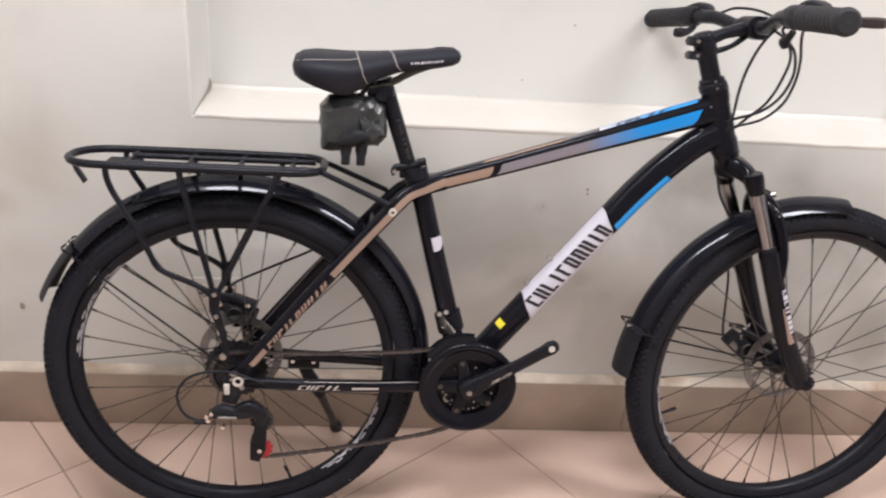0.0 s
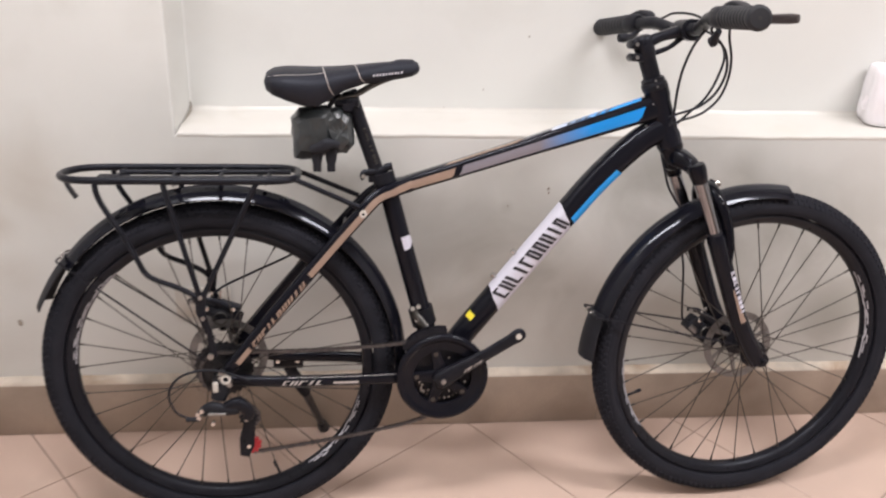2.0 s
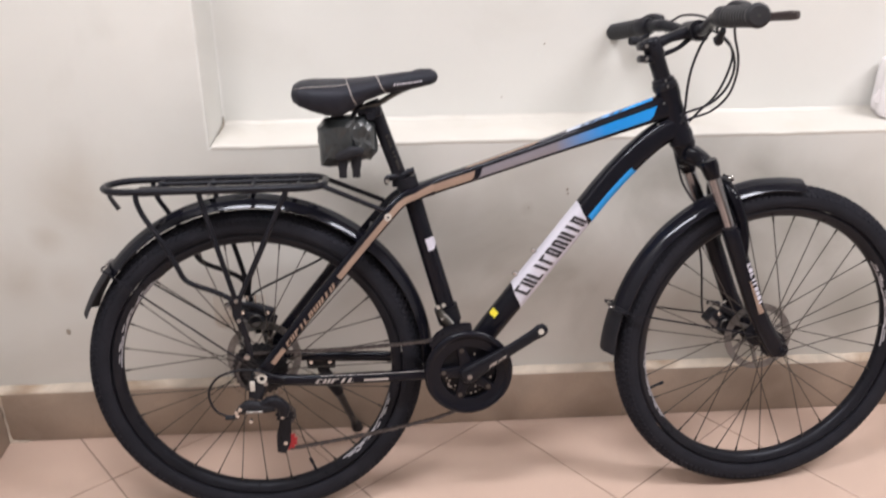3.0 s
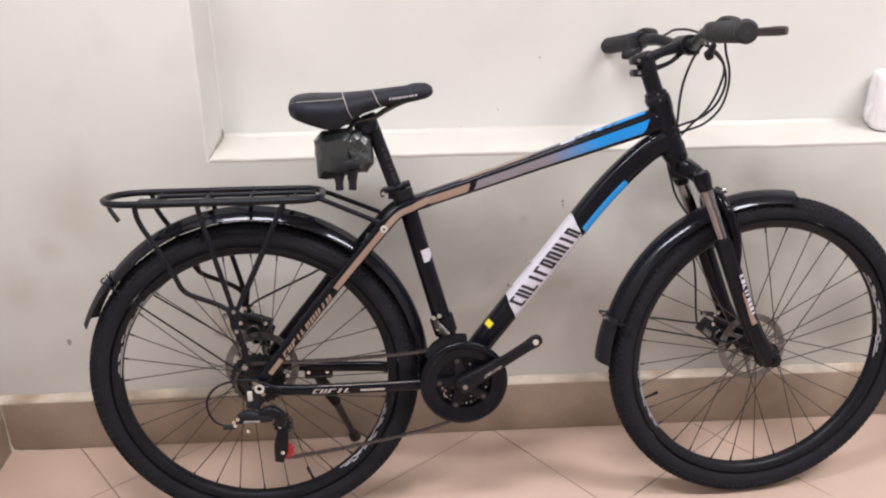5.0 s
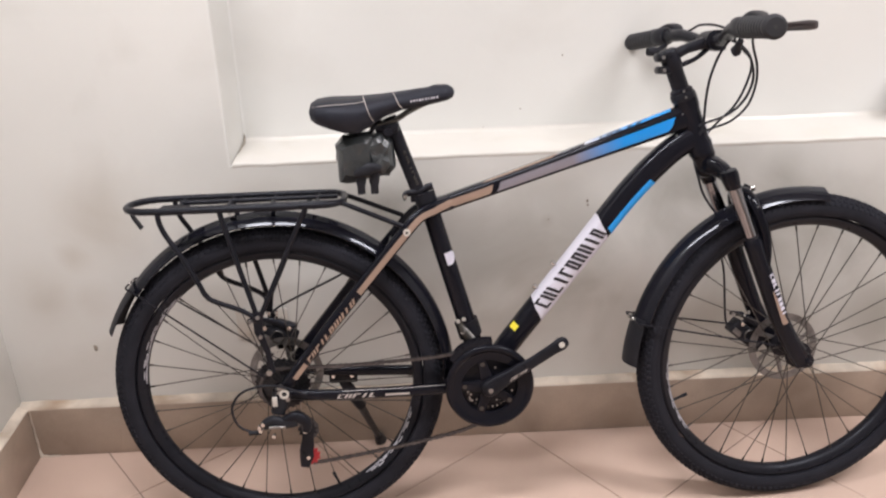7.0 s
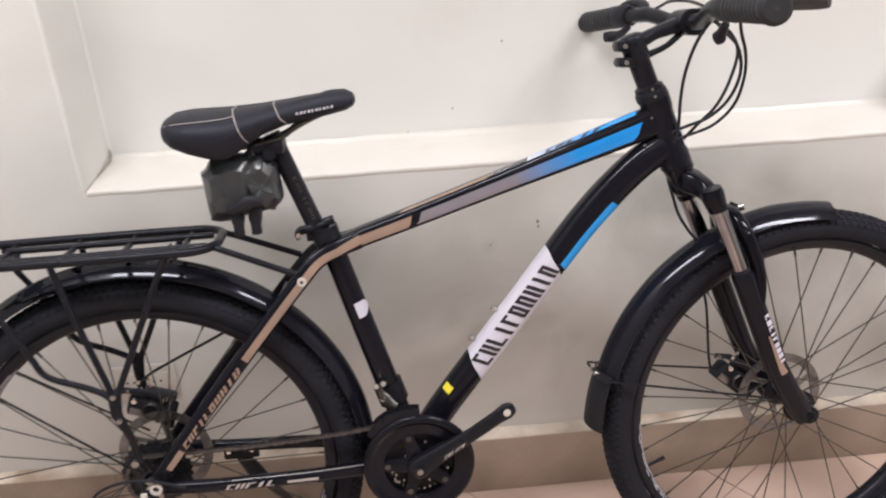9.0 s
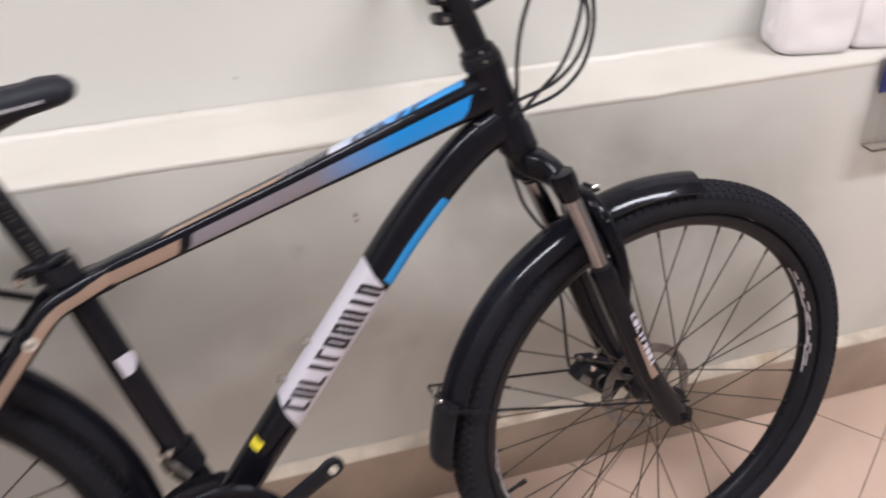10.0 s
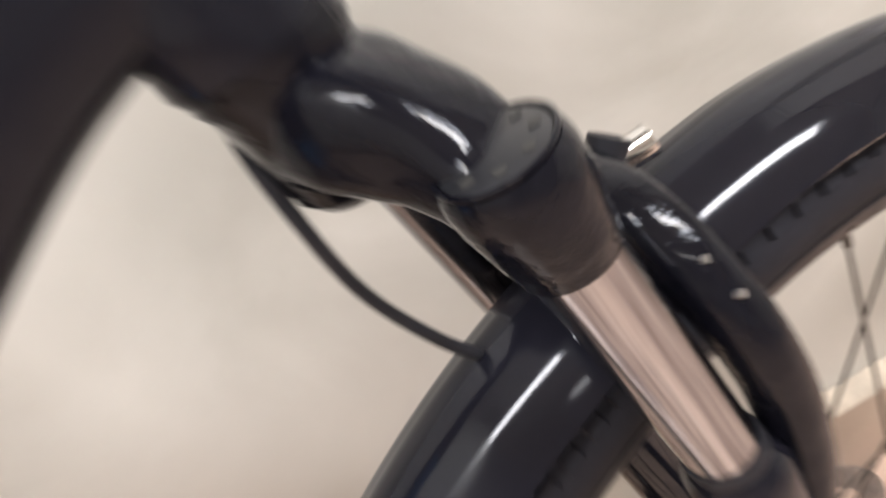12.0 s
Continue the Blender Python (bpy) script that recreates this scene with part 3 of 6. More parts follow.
def frame_tubes():
    # down tube
    line = spline([B(0.098, 0.355), B(0.130, 0.402), B(0.192, 0.4815), B(0.265, 0.574), B(0.336, 0.664), B(0.378, 0.716), B(0.424, 0.765), B(0.473, 0.808), B(0.515, 0.832)], 6)
    sw = Sweep(line, [0.024, 0.025, 0.025, 0.024, 0.021], [0.0245, 0.0245, 0.025, 0.026, 0.025], 2.6)
    down = bike("down_tube", sw.skin(bmesh.new(), 28), GLOSS, label="glossy black hydroformed down tube")
    n = len(line) - 1

    def where(x):
        return float(np.interp(x, [p.x for p in line], range(n + 1)))
    i0, i1 = where(0.191), where(0.329)
    bm = bmesh.new()
    rows = 30
    grid = []
    for u in range(rows + 1):
        cols = []
        for v in range(17):
            th = -98 + 196 * v / 16
            shift = (math.sin(radians(th))) * -0.85
            cols.append(bm.verts.new(sw.at(i0 + (i1 - i0) * u / rows - shift, th, 0.0006)))
        grid.append(cols)
    for g0, g1 in zip(grid, grid[1:]):
        for v in range(16):
            bm.faces.new((g0[v], g0[v + 1], g1[v + 1], g1[v]))
    bike("decal_panel", bm, WHITE, down, "white decal panel")
    bars(sw, marks(INK, down), i0 + 0.75, i1 - 0.30, 10, -24, 36, -0.5, weight=0.42)
    bm = bmesh.new()
    a0, a1, grid = where(0.329), where(0.419), []
    for u in range(25):
        t = u / 24
        grid.append([])
        for v in range(9):
            grid[-1].append(bm.verts.new(sw.at(a0 + (a1 - a0) * t + (0.55 - 1.3 * t) * (v / 8 - 0.5), -96 + (87.5 - 2 * t) * v / 8, 0.0007)))
    for g0, g1 in zip(grid, grid[1:]):
        for v in range(8):
            bm.faces.new((g0[v], g0[v + 1], g1[v + 1], g1[v]))
    bike("decal_stripe", bm, BLUE, down, "bright blue decal stripe")
    bm = bmesh.new()
    k = where(0.157)
    sw.patch(bm, k - 0.42, k + 0.42, 24, 74, 0.0008, 4, 6)
    bike("sticker", bm, YELLOW, down, "small yellow sticker")
    for x in (0.214, 0.253):
        i = where(x)
        c = sw.at(i, 90)
        nrm = (sw.at(i, 90, 0.01) - c).normalized()
        bm = bmesh.new()
        bolt(bm, c - nrm * 0.002, nrm, 0.0046, 0.005)
        bolt(bm, c + nrm * 0.002, nrm, 0.0030, 0.006)
        bolt(bm, c + nrm * 0.007, nrm, 0.0052, 0.0045)
        bike("bottle_bolt", bm, CHROME, down, "chrome bottle cage bolt")

    # top tube
    line = spline([B(-0.030, 0.706), B(0.030, 0.725), B(0.105, 0.748), B(0.245, 0.7925), B(0.350, 0.8262), B(0.500, 0.8745)], 8)
    sw = Sweep(line, [0.017, 0.018, 0.019], [0.0150, 0.0160, 0.0166, 0.0184, 0.0212, 0.0252], 3.2)
    top = bike("top_tube", sw.skin(bmesh.new(), 32), GLOSS, label="glossy black top tube with coloured stripes")
    n = len(line) - 1

    def along(x):
        return float(np.interp(x, [p.x for p in line], range(n + 1)))
    side_lo, side_hi = -24, 12

    def slanted(a, b, lo, hi, material, label, lift=0.0007, end=0.95, start=0.95):
        bm = bmesh.new()
        g = []
        for u in range(25):
            g.append([])
            for v in range(7):
                th = lo + (hi - lo) * v / 6
                g[-1].append(bm.verts.new(sw.at(a + (b - a) * u / 24 + (start + (end - start) * u / 24) * (v / 6 - 0.5), th, lift)))
        for g0, g1 in zip(g, g[1:]):
            for v in range(6):
                bm.faces.new((g0[v], g0[v + 1], g1[v + 1], g1[v]))
        return bike("decal_stripe", bm, material, top, label)
    slanted(along(-0.022), along(0.098), side_lo, side_hi, GOLD, "peach gold stripe")
    slanted(along(0.112), along(0.462), side_lo, side_hi, GREY_BLUE, "stripe fading from grey to bright blue", end=1.1)
    slanted(along(0.09), along(0.235), 58, 82, GOLD, "peach gold stripe")
    slanted(along(0.295), along(0.470), 58, 96, PALE_BLUE, "stripe fading from white to bright blue", end=0.35, start=0.35)
    bars(sw, marks(INK, top), along(0.325), along(0.425), 5, 60, 87, 0.5, 0.0012, 0.45)
    for k in range(12):
        bm = bmesh.new()
        i = along(0.228 + 0.0062 * k)
        v = [bm.verts.new(sw.at(i + di, th, 0.0008)) for di, th in ((0, 60), (0.10, 60), (0.82, 90), (0.74, 90))]
        bm.faces.new(v)
        bike("hatch_line", bm, WHITE, top, smooth=False)

    # seat tube, head tube, bottom bracket
    bm = bmesh.new()
    tube(bm, [B(-0.036, 0.738), B(0.0, 0.606), B(0.053, 0.418), B(0.080, 0.330)], [0.0185, 0.0195, 0.0215], None, 24)
    seat_tube = bike("seat_tube", bm, GLOSS)
    sw = Sweep([B(-0.036, 0.738), B(0.0, 0.606), B(0.053, 0.418), B(0.080, 0.330)], [0.0185, 0.0195, 0.0215])
    bm = bmesh.new()
    sw.patch(bm, 0.93, 1.09, lambda t: 0, lambda t: 25 + 60 * math.sin(math.pi * (0.15 + 0.8 * t)), 0.0007, 10, 6)
    bike("sticker", bm, WHITE, seat_tube, "rounded white sticker")
    bm = bmesh.new()
    a, b = B(HX, HZ) + HEAD_UP * 0.004, B(HX, HZ) + HEAD_UP * 0.124
    tube(bm, [a, a + HEAD_UP * 0.02, a + HEAD_UP * 0.03, b - HEAD_UP * 0.03, b - HEAD_UP * 0.02, b], [0.0255, 0.0255, 0.0225, 0.0225, 0.0245, 0.0245], None, 28)
    head = bike("head_tube", bm, GLOSS)
    for x, z in ((0.4826, 0.8785), (0.4733, 0.8371)):
        bm = bmesh.new()
        bolt(bm, B(x, z, 0.0165), (0, -1, 0.2), 0.0016, 0.0052, 10)
        bike("gusset_screw", bm, ALLOY, head, "small bright screw")
    bm = bmesh.new()
    sw = Sweep([a, b], 0.0232)
    sw.patch(bm, 0.24, 0.48, 232, 308, 0.0006, 8, 10)
    bike("head_badge", bm, WHITE, head, "small white badge")
    bm = bmesh.new()
    sw.patch(bm, 0.29, 0.43, 248, 296, 0.0010, 6, 8)
    bike("badge_emblem", bm, VIOLET, head, "small violet emblem")
    bm = bmesh.new()
    rod(bm, B(BBX, BBZ, -0.037), B(BBX, BBZ, 0.037), 0.0215, 24)
    bike("bottom_bracket", bm, GLOSS)

    # stays
    for side in (1, -1):
        pts = [B(0.016, 0.7195, 0.0105 * side), B(-0.018, 0.7105, 0.018 * side), B(-0.050, 0.6985, 0.031 * side), B(-0.080, 0.670, 0.043 * side), B(-0.150, 0.591, 0.050 * side), B(-0.240, 0.486, 0.060 * side), B(-0.312, 0.398, 0.066 * side), B(-0.338, 0.366, 0.067 * side)]
        line = spline(pts, 6)
        sw = Sweep(line, [0.0085, 0.008], [0.0145, 0.0135, 0.0125], 2.8)
        stay = bike("seat_stay", sw.skin(bmesh.new(), 20), GLOSS, label="black seat stay with a peach gold stripe" if side > 0 else "black seat stay")
        if side > 0:
            bm = bmesh.new()
            sw.patch(bm, 0.0, 26.2, lambda t: -30 + 24 * min(1, 4 * t), lambda t: 11 + 23 * min(1, 4 * t), 0.0007, 44, 6)
            bike("decal_stripe", bm, GOLD, stay, "peach gold stripe")
            bm = bmesh.new()
            sw.patch(bm, 34.8, 38.2, 0, 44, 0.0007, 8, 6)
            bike("decal_stripe", bm, GOLD, stay, "peach gold stripe")
            bars(sw, marks(GOLD, stay), 34.3, 26.8, 10, 0, 38, 0.3, 0.0010, 0.4)
            bm = bmesh.new()
            bolt(bm, B(-0.077, 0.671, 0.046), (0, -1, 0), 0.0072, 0.008, 14)
            bike("stay_bolt", bm, SOCKET, stay, "pale hex bolt")
            bm = bmesh.new()
            bolt(bm, B(-0.077, 0.671, 0.0535), (0, -1, 0), 0.0030, 0.001, 6)
            bike("bolt_socket", bm, DARK, stay)
        pts = [B(0.066, 0.318, 0.034 * side), B(0.0, 0.325, 0.042 * side), B(-0.10, 0.330, 0.056 * side), B(-0.25, 0.334, 0.063 * side), B(-0.338, 0.342, 0.067 * side)]
        line = spline(pts, 6)
        sw = Sweep(line, [0.009, 0.009], [0.0125, 0.0115, 0.0105], 2.8)
        chain_stay = bike("chain_stay", sw.skin(bmesh.new(), 20), GLOSS)
        if side > 0:
            bm = bmesh.new()
            sw.patch(bm, 3, 17, -56, -50, 0.0007, 30, 3)
            bike("decal_stripe", bm, PALE, chain_stay, "thin pale grey line")
            bars(sw, marks(PALE, chain_stay), 17.4, 14.2, 5, -14, 18, 0.3, 0.0012, 0.38)
            bm = bmesh.new()
            sw.patch(bm, 13.6, 11.4, -2, 10, 0.0012, 4, 2)
            bike("decal_dash", bm, PALE, chain_stay, "pale grey dash")
        bm = bmesh.new()
        add = Sweep([B(-0.330, 0.372, 0.067 * side), B(-0.350, 0.352, 0.067 * side), B(-0.352, 0.338, 0.067 * side), B(-0.335, 0.336, 0.067 * side)], 0.003, 0.014)
        add.skin(bm, 10)
        bike("dropout", bm, SATIN)
    # bridge behind the seat tube
    bm = bmesh.new()
    rod(bm, B(-0.108, 0.640, 0.044), B(-0.108, 0.640, -0.044), 0.008)
    bike("stay_bridge", bm, GLOSS)


frame_tubes()


# -- wheels
def rim_profile():
    return [(0.2815, 0.006), (0.284, 0.0105), (0.290, 0.0150), (0.2985, 0.0175), (0.3035, 0.0150), (0.3035, -0.0150), (0.2985, -0.0175), (0.290, -0.0150), (0.284, -0.0105), (0.2815, -0.006), (0.2805, 0.0)]


def wheel(name, centre, front, decals, label, first, lead, size=1.0):
    def bike_at(name, bm, material, parent, label="", front=False, angle=40, smooth=True):
        if size != 1.0:
            hub = B(*centre)
            for v in bm.verts:
                v.co = hub + Vector(((v.co.x - hub.x) * size, v.co.y, (v.co.z - hub.z) * size))
        return bike(name, bm, material, parent, label, front, angle, smooth)

    root = new(name)
    root.parent = bicycle
    root["label"] = label
    # tyre
    bm = bmesh.new()
    prof = []
    for k in range(20):
        a = radians(-128 + 256 * k / 19)
        prof.append((0.3210 + 0.0262 * math.cos(a), 0.0262 * math.sin(a)))
    turned(bm, centre, prof, 96)
    for th, wide, count, shift in ((-66, 0.008, 150, 0), (-44, 0.008, 150, 0.5), (-22, 0.008, 150, 0), (0, 0.008, 150, 0.5), (22, 0.008, 150, 0), (44, 0.008, 150, 0.5), (66, 0.008, 150, 0)):
        c, s = math.cos(radians(th)), math.sin(radians(th))
        for k in range(count):
            a = 2 * math.pi * (k + shift) / count
            out = Vector((math.cos(a), 0, math.sin(a)))
            lat = Vector((0, -1, 0))
            nrm, tan = out * c + lat * s, Vector((-math.sin(a), 0, math.cos(a)))
            acr = nrm.cross(tan)
            base = Vector((centre[0], 0, centre[1])) + out * 0.3210 + nrm * 0.0253
            lo, hi = [], []
            for u, v in ((-1, -1), (1, -1), (1, 1), (-1, 1)):
                q = base + tan * (0.0046 * u) + acr * (wide * 0.5 * v)
                lo.append(bm.verts.new(q))
                hi.append(bm.verts.new(base + tan * (0.0036 * u) + acr * (wide * 0.4 * v) + nrm * 0.0027))
            bm.faces.new(hi)
            for j in range(4):
                bm.faces.new((lo[j], lo[(j + 1) % 4], hi[(j + 1) % 4], hi[j]))
    bike_at("tyre", bm, RUBBER, root, "black knobbly rubber tyre", front, 35)
    bm = bmesh.new()
    turned(bm, centre, rim_profile(), 96)
    rim = bike_at("rim", bm, SATIN, root, "black alloy rim with silver decals", front)
    # hub
    bm = bmesh.new()
    prof = [(0.009, 0.05), (0.012, 0.05), (0.012, 0.036), (0.029, 0.034), (0.029, 0.030), (0.015, 0.026), (0.013, 0.0), (0.015, -0.026), (0.029, -0.030), (0.029, -0.034), (0.012, -0.036), (0.012, -0.05), (0.009, -0.05)]
    turned(bm, centre, prof, 32)
    bike_at("hub", bm, SATIN, root, "", front)
    # spokes, laced three cross
    holes = 32
    for k in range(holes):
        side = 1 if k % 2 == 0 else -1
        pair = k // 2
        trail = lead if pair % 2 == 0 else -lead
        rim_a = 2 * math.pi * k / holes + radians(first)
        hub_a = rim_a + trail * radians(62)
        p = B(centre[0] + 0.0265 * math.cos(hub_a), centre[1] + 0.0265 * math.sin(hub_a), 0.0325 * side)
        q = B(centre[0] + 0.2825 * math.cos(rim_a), centre[1] + 0.2825 * math.sin(rim_a), 0.003 * side)
        bm = bmesh.new()
        rod(bm, p, q, 0.00115, 6)
        rod(bm, q - (q - p).normalized() * 0.012, q, 0.0022, 6)
        bike_at("spoke", bm, STEEL, root, "", front)
    for a0, a1 in decals:
        bm = bmesh.new()
        for k, (u0, u1) in enumerate(((0.0, 0.24), (0.22, 0.62), (0.60, 1.0))):
            p, q = a0 + (a1 - a0) * u0, a0 + (a1 - a0) * u1
            lift = 0.0012 * (k % 2)
            turned(bm, centre, [(0.2820 + lift, 0.0078 + lift), (0.2818 + lift, 0.0086 + lift), (0.2836 + lift, 0.0104 + lift), (0.2838 + lift, 0.0098 + lift)], 14, p, q)
        for k in range(9):
            u = a0 + (a1 - a0) * (0.06 + 0.90 * k / 9 + 0.018 * math.sin(k * 2.4))
            lane = 0.0022 * (k % 2) + 0.0006 * math.sin(k * 1.7)
            turned(bm, centre, [(0.2846 + lane, 0.0110 + lane * 0.8), (0.2846 + lane, 0.0118 + lane * 0.8), (0.2866 + lane, 0.0134 + lane * 0.8), (0.2866 + lane, 0.0126 + lane * 0.8)], 5, u, u + (a1 - a0) * (0.085 if k % 3 else 0.13))
        bike_at("rim_decal", bm, RIM_PRINT, rim, "silver white printed rim decal", front, smooth=False)
    bm = bmesh.new()
    va = radians(200 if front else 292)
    out = Vector((math.cos(va), 0, math.sin(va)))
    c = B(*centre)
    rod(bm, c + out * 0.282, c + out * 0.252, 0.003, 8)
    rod(bm, c + out * 0.260, c + out * 0.248, 0.0038, 8)
    bike_at("valve", bm, PLASTIC, root, "black valve cap", front)
    return root


rear_wheel = wheel("rear_wheel", (RA[0], 0.343), False, ((131, 176), (-54, -15)), "rear wheel with a black knobbly tyre", 10.1, 1, 0.986)
front_wheel = wheel("front_wheel", FA, True, ((178, 216), (-8, 36)), "front wheel with a black knobbly tyre", 2.5, -1)


def rotor(centre, front, parent):
    bm = bmesh.new()
    off = -0.034
    turned(bm, centre, [(0.080, off), (0.080, off - 0.002), (0.064, off - 0.002), (0.064, off)], 64)
    for k in range(6):
        a = 2 * math.pi * k / 6
        p = B(centre[0] + 0.022 * math.cos(a), centre[1] + 0.022 * math.sin(a), off - 0.001)
        q = B(centre[0] + 0.066 * math.cos(a + 0.5), centre[1] + 0.066 * math.sin(a + 0.5), off - 0.001)
        tube(bm, [p, q], 0.001, 0.005, 8)
    turned(bm, centre, [(0.026, off), (0.026, off - 0.003), (0.014, off - 0.003), (0.014, off)], 24)
    for k in range(24):
        a = 2 * math.pi * (k + 0.5) / 24
        rod(bm, B(centre[0] + 0.072 * math.cos(a), centre[1] + 0.072 * math.sin(a), off + 0.0008), B(centre[0] + 0.072 * math.cos(a), centre[1] + 0.072 * math.sin(a), off - 0.0028), 0.0028, 6)
    return bike("brake_disc", bm, DISC, parent, "steel brake disc", front)


rotor(RA, False, rear_wheel)
rotor(FA, True, front_wheel)


def caliper(at, tilt, front, name="brake_caliper"):
    c = Vector(at)
    m = Matrix.Translation(c) @ Matrix.Rotation(radians(tilt), 4, "Y") @ Matrix.Diagonal((1.3, 1.0, 1.3, 1))
    bm = bmesh.new()
    add_box(bm, (-0.028, -0.016, -0.014), (0.028, 0.016, 0.014), 0.004, m)
    add_box(bm, (-0.012, -0.010, 0.010), (0.030, 0.012, 0.026), 0.004, m)
    ob = bike(name, bm, PLASTIC, None, "black mechanical disc brake caliper", front)
    for x, z in ((-0.020, 0.016), (0.018, 0.028), (0.026, -0.004)):
        bm = bmesh.new()
        p = m @ Vector((x, -0.017, z - 0.006))
        bolt(bm, p, (0, -1, 0), 0.0045, 0.006)
        bike("caliper_bolt", bm, CHROME, ob, "bright bolt", front)
    bm = bmesh.new()
    tube(bm, [m @ Vector((0.020, -0.018, 0.020)), m @ Vector((-0.004, -0.020, 0.026)), m @ Vector((-0.034, -0.018, 0.022)), m @ Vector((-0.050, -0.016, 0.012))], 0.003, [0.008, 0.007, 0.006, 0.005], 8)
    bike("brake_arm", bm, SATIN, ob, "", front)
    bm = bmesh.new()
    turned(bm, (0, 0), [(0.0135, 0.0), (0.0135, 0.004), (0.007, 0.005), (0.007, 0.0)], 24)
    bmesh.ops.transform(bm, matrix=m @ Matrix.Translation((0.004, -0.016, 0.002)), verts=bm.verts[:])
    bike("adjuster_dial", bm, PLASTIC, ob, "", front)
    for x, z in ((-0.018, 0.024), (-0.006, 0.029)):
        bm = bmesh.new()
        rod(bm, m @ Vector((x, -0.010, z)), m @ Vector((x - 0.004, -0.010, z + 0.013)), 0.0034, 10)
        bike("adjuster_screw", bm, CHROME, ob, "bright adjuster screw", front)
    # cable anchor at the arm's end, its pinch bolt and the return spring's coils
    bm = bmesh.new()
    bolt(bm, m @ Vector((-0.046, -0.014, 0.014)), (0, -1, 0), 0.0042, 0.010, 8)
    bike("cable_anchor", bm, ALLOY, ob, "bright cable anchor", front)
    bm = bmesh.new()
    bolt(bm, m @ Vector((-0.030, -0.018, 0.023)), (0.2, -1, 0.2), 0.0034, 0.007, 6)
    bike("pinch_bolt", bm, CHROME, ob, "bright pinch bolt", front)
    bm = bmesh.new()
    wire(bm, [m @ Vector((0.004 + 0.0105 * math.cos(k * 1.05), -0.0205 - 0.0007 * k, 0.002 + 0.0105 * math.sin(k * 1.05))) for k in range(13)], 0.0009, 6, 3)
    bike("return_spring", bm, STEEL, ob, "dark steel return spring", front)
    bm = bmesh.new()
    add_box(bm, (-0.024, -0.0175, -0.012), (-0.006, -0.0155, -0.002), 0.0008, m)
    bike("pad_label", bm, DISC, ob, "small steel plate", front)
    bm = bmesh.new()
    add_box(bm, (0.020, -0.019, -0.020), (0.036, -0.013, 0.022), 0.003, m)
    bike("mount_bracket", bm, SATIN, ob, "black mounting bracket", front)
    return ob


caliper(B(0.668, 0.380, -0.060), 40, True)
caliper(B(-0.372, 0.432, -0.055), 20, False)


# -- mudguards
def mudguard(name, centre, a0, a1, flap, front, label):
    root = new(name)
    root.parent = bicycle
    root["label"] = label
    prof = []
    for k in range(25):
        u = -1 + k / 12
        prof.append((0.3665 - 0.018 * abs(u) ** 2.4 - 0.004 * abs(u) - 0.0007 * math.exp(-((abs(u) - 0.42) / 0.10) ** 2), 0.0335 * u))
    prof += [(r - 0.0018, y * 0.97) for r, y in prof[::-1]]
    bm = bmesh.new()
    turned(bm, centre, prof, 72, a0, a1)

    def spread(degrees):
        """The front guard stands a little further off its tyre towards the flap and dips at its nose."""
        return 0.0065 * min(1.0, max(0.0, (degrees - 92) / 42)) - 0.0045 * max(0.0, (100 - degrees) / 17) if front else 0.0
    for v in bm.verts:
        dx, dz = v.co.x - centre[0], v.co.z - centre[1]
        k = 1 + spread(math.degrees(math.atan2(dz, dx)) % 360) / math.hypot(dx, dz)
        v.co.x, v.co.z = centre[0] + dx * k, centre[1] + dz * k
    bike("guard_blade", bm, FENDER, root, "", front, 50)
    b0, b1 = flap
    bm = bmesh.new()
    n = 10
    rows = []
    for i in range(n + 1):
        t = i / n
        a = radians(b0 + (b1 - b0) * t)
        rows.append([])
        for k in range(9):
            u = -1 + k / 4
            r = 0.3690 - 0.014 * abs(u) ** 2 + 0.004 * t + spread(b0)
            w = 0.034 + 0.005 * t
            rows[-1].append((bm.verts.new(B(centre[0] + r * math.cos(a), centre[1] + r * math.sin(a), w * u)), bm.verts.new(B(centre[0] + (r - 0.002) * math.cos(a), centre[1] + (r - 0.002) * math.sin(a), w * u * 0.98))))
    for r0, r1 in zip(rows, rows[1:]):
        for k in range(8):
            for j in (0, 1):
                bm.faces.new((r0[k][j], r0[k + 1][j], r1[k + 1][j], r1[k][j]))
        for k in (0, 8):
            bm.faces.new((r0[k][0], r0[k][1], r1[k][1], r1[k][0]))
    for row in (rows[0], rows[-1]):
        for k in range(8):
            bm.faces.new((row[k][0], row[k + 1][0], row[k + 1][1], row[k][1]))
    bike("mud_flap", bm, PLASTIC, root, "dull black rubber mud flap", front, 50)
    mid = radians(b0 + (b1 - b0) * 0.06)
    c = B(centre[0] + (0.3675 + spread(b0)) * math.cos(mid), centre[1] + (0.3675 + spread(b0)) * math.sin(mid))
    out = Vector((math.cos(mid), 0, math.sin(mid)))
    bm = bmesh.new()
    bolt(bm, c + Vector((0, -0.008, 0)), out, 0.004, 0.007)
    bolt(bm, c + Vector((0, 0.010, 0)), out, 0.004, 0.007)
    bike("guard_bolt", bm, CHROME, root, "bright bolts", front)
    for side in (1, -1):
        bm = bmesh.new()
        eye = B(centre[0] + (0.012 if front else -0.03), centre[1] + (0.02 if front else 0.03), 0.062 * side)
        rim_a = c + B(0, 0, 0.036 * side)
        wire(bm, [rim_a + out * 0.004 + B(0, 0, -0.03 * side), rim_a + out * 0.003, rim_a + (eye - rim_a) * 0.06, rim_a + (eye - rim_a) * 0.5, eye], 0.002, 8, 4)
        bike("guard_stay", bm, SATIN, root, "thin black wire stay", front)
    return root


mudguard("rear_mudguard", RA, -4, 143, (141, 159), False, "glossy black plastic rear mudguard")
mudguard("front_mudguard", FA, 83, 165, (163, 179), True, "glossy black plastic front mudguard")


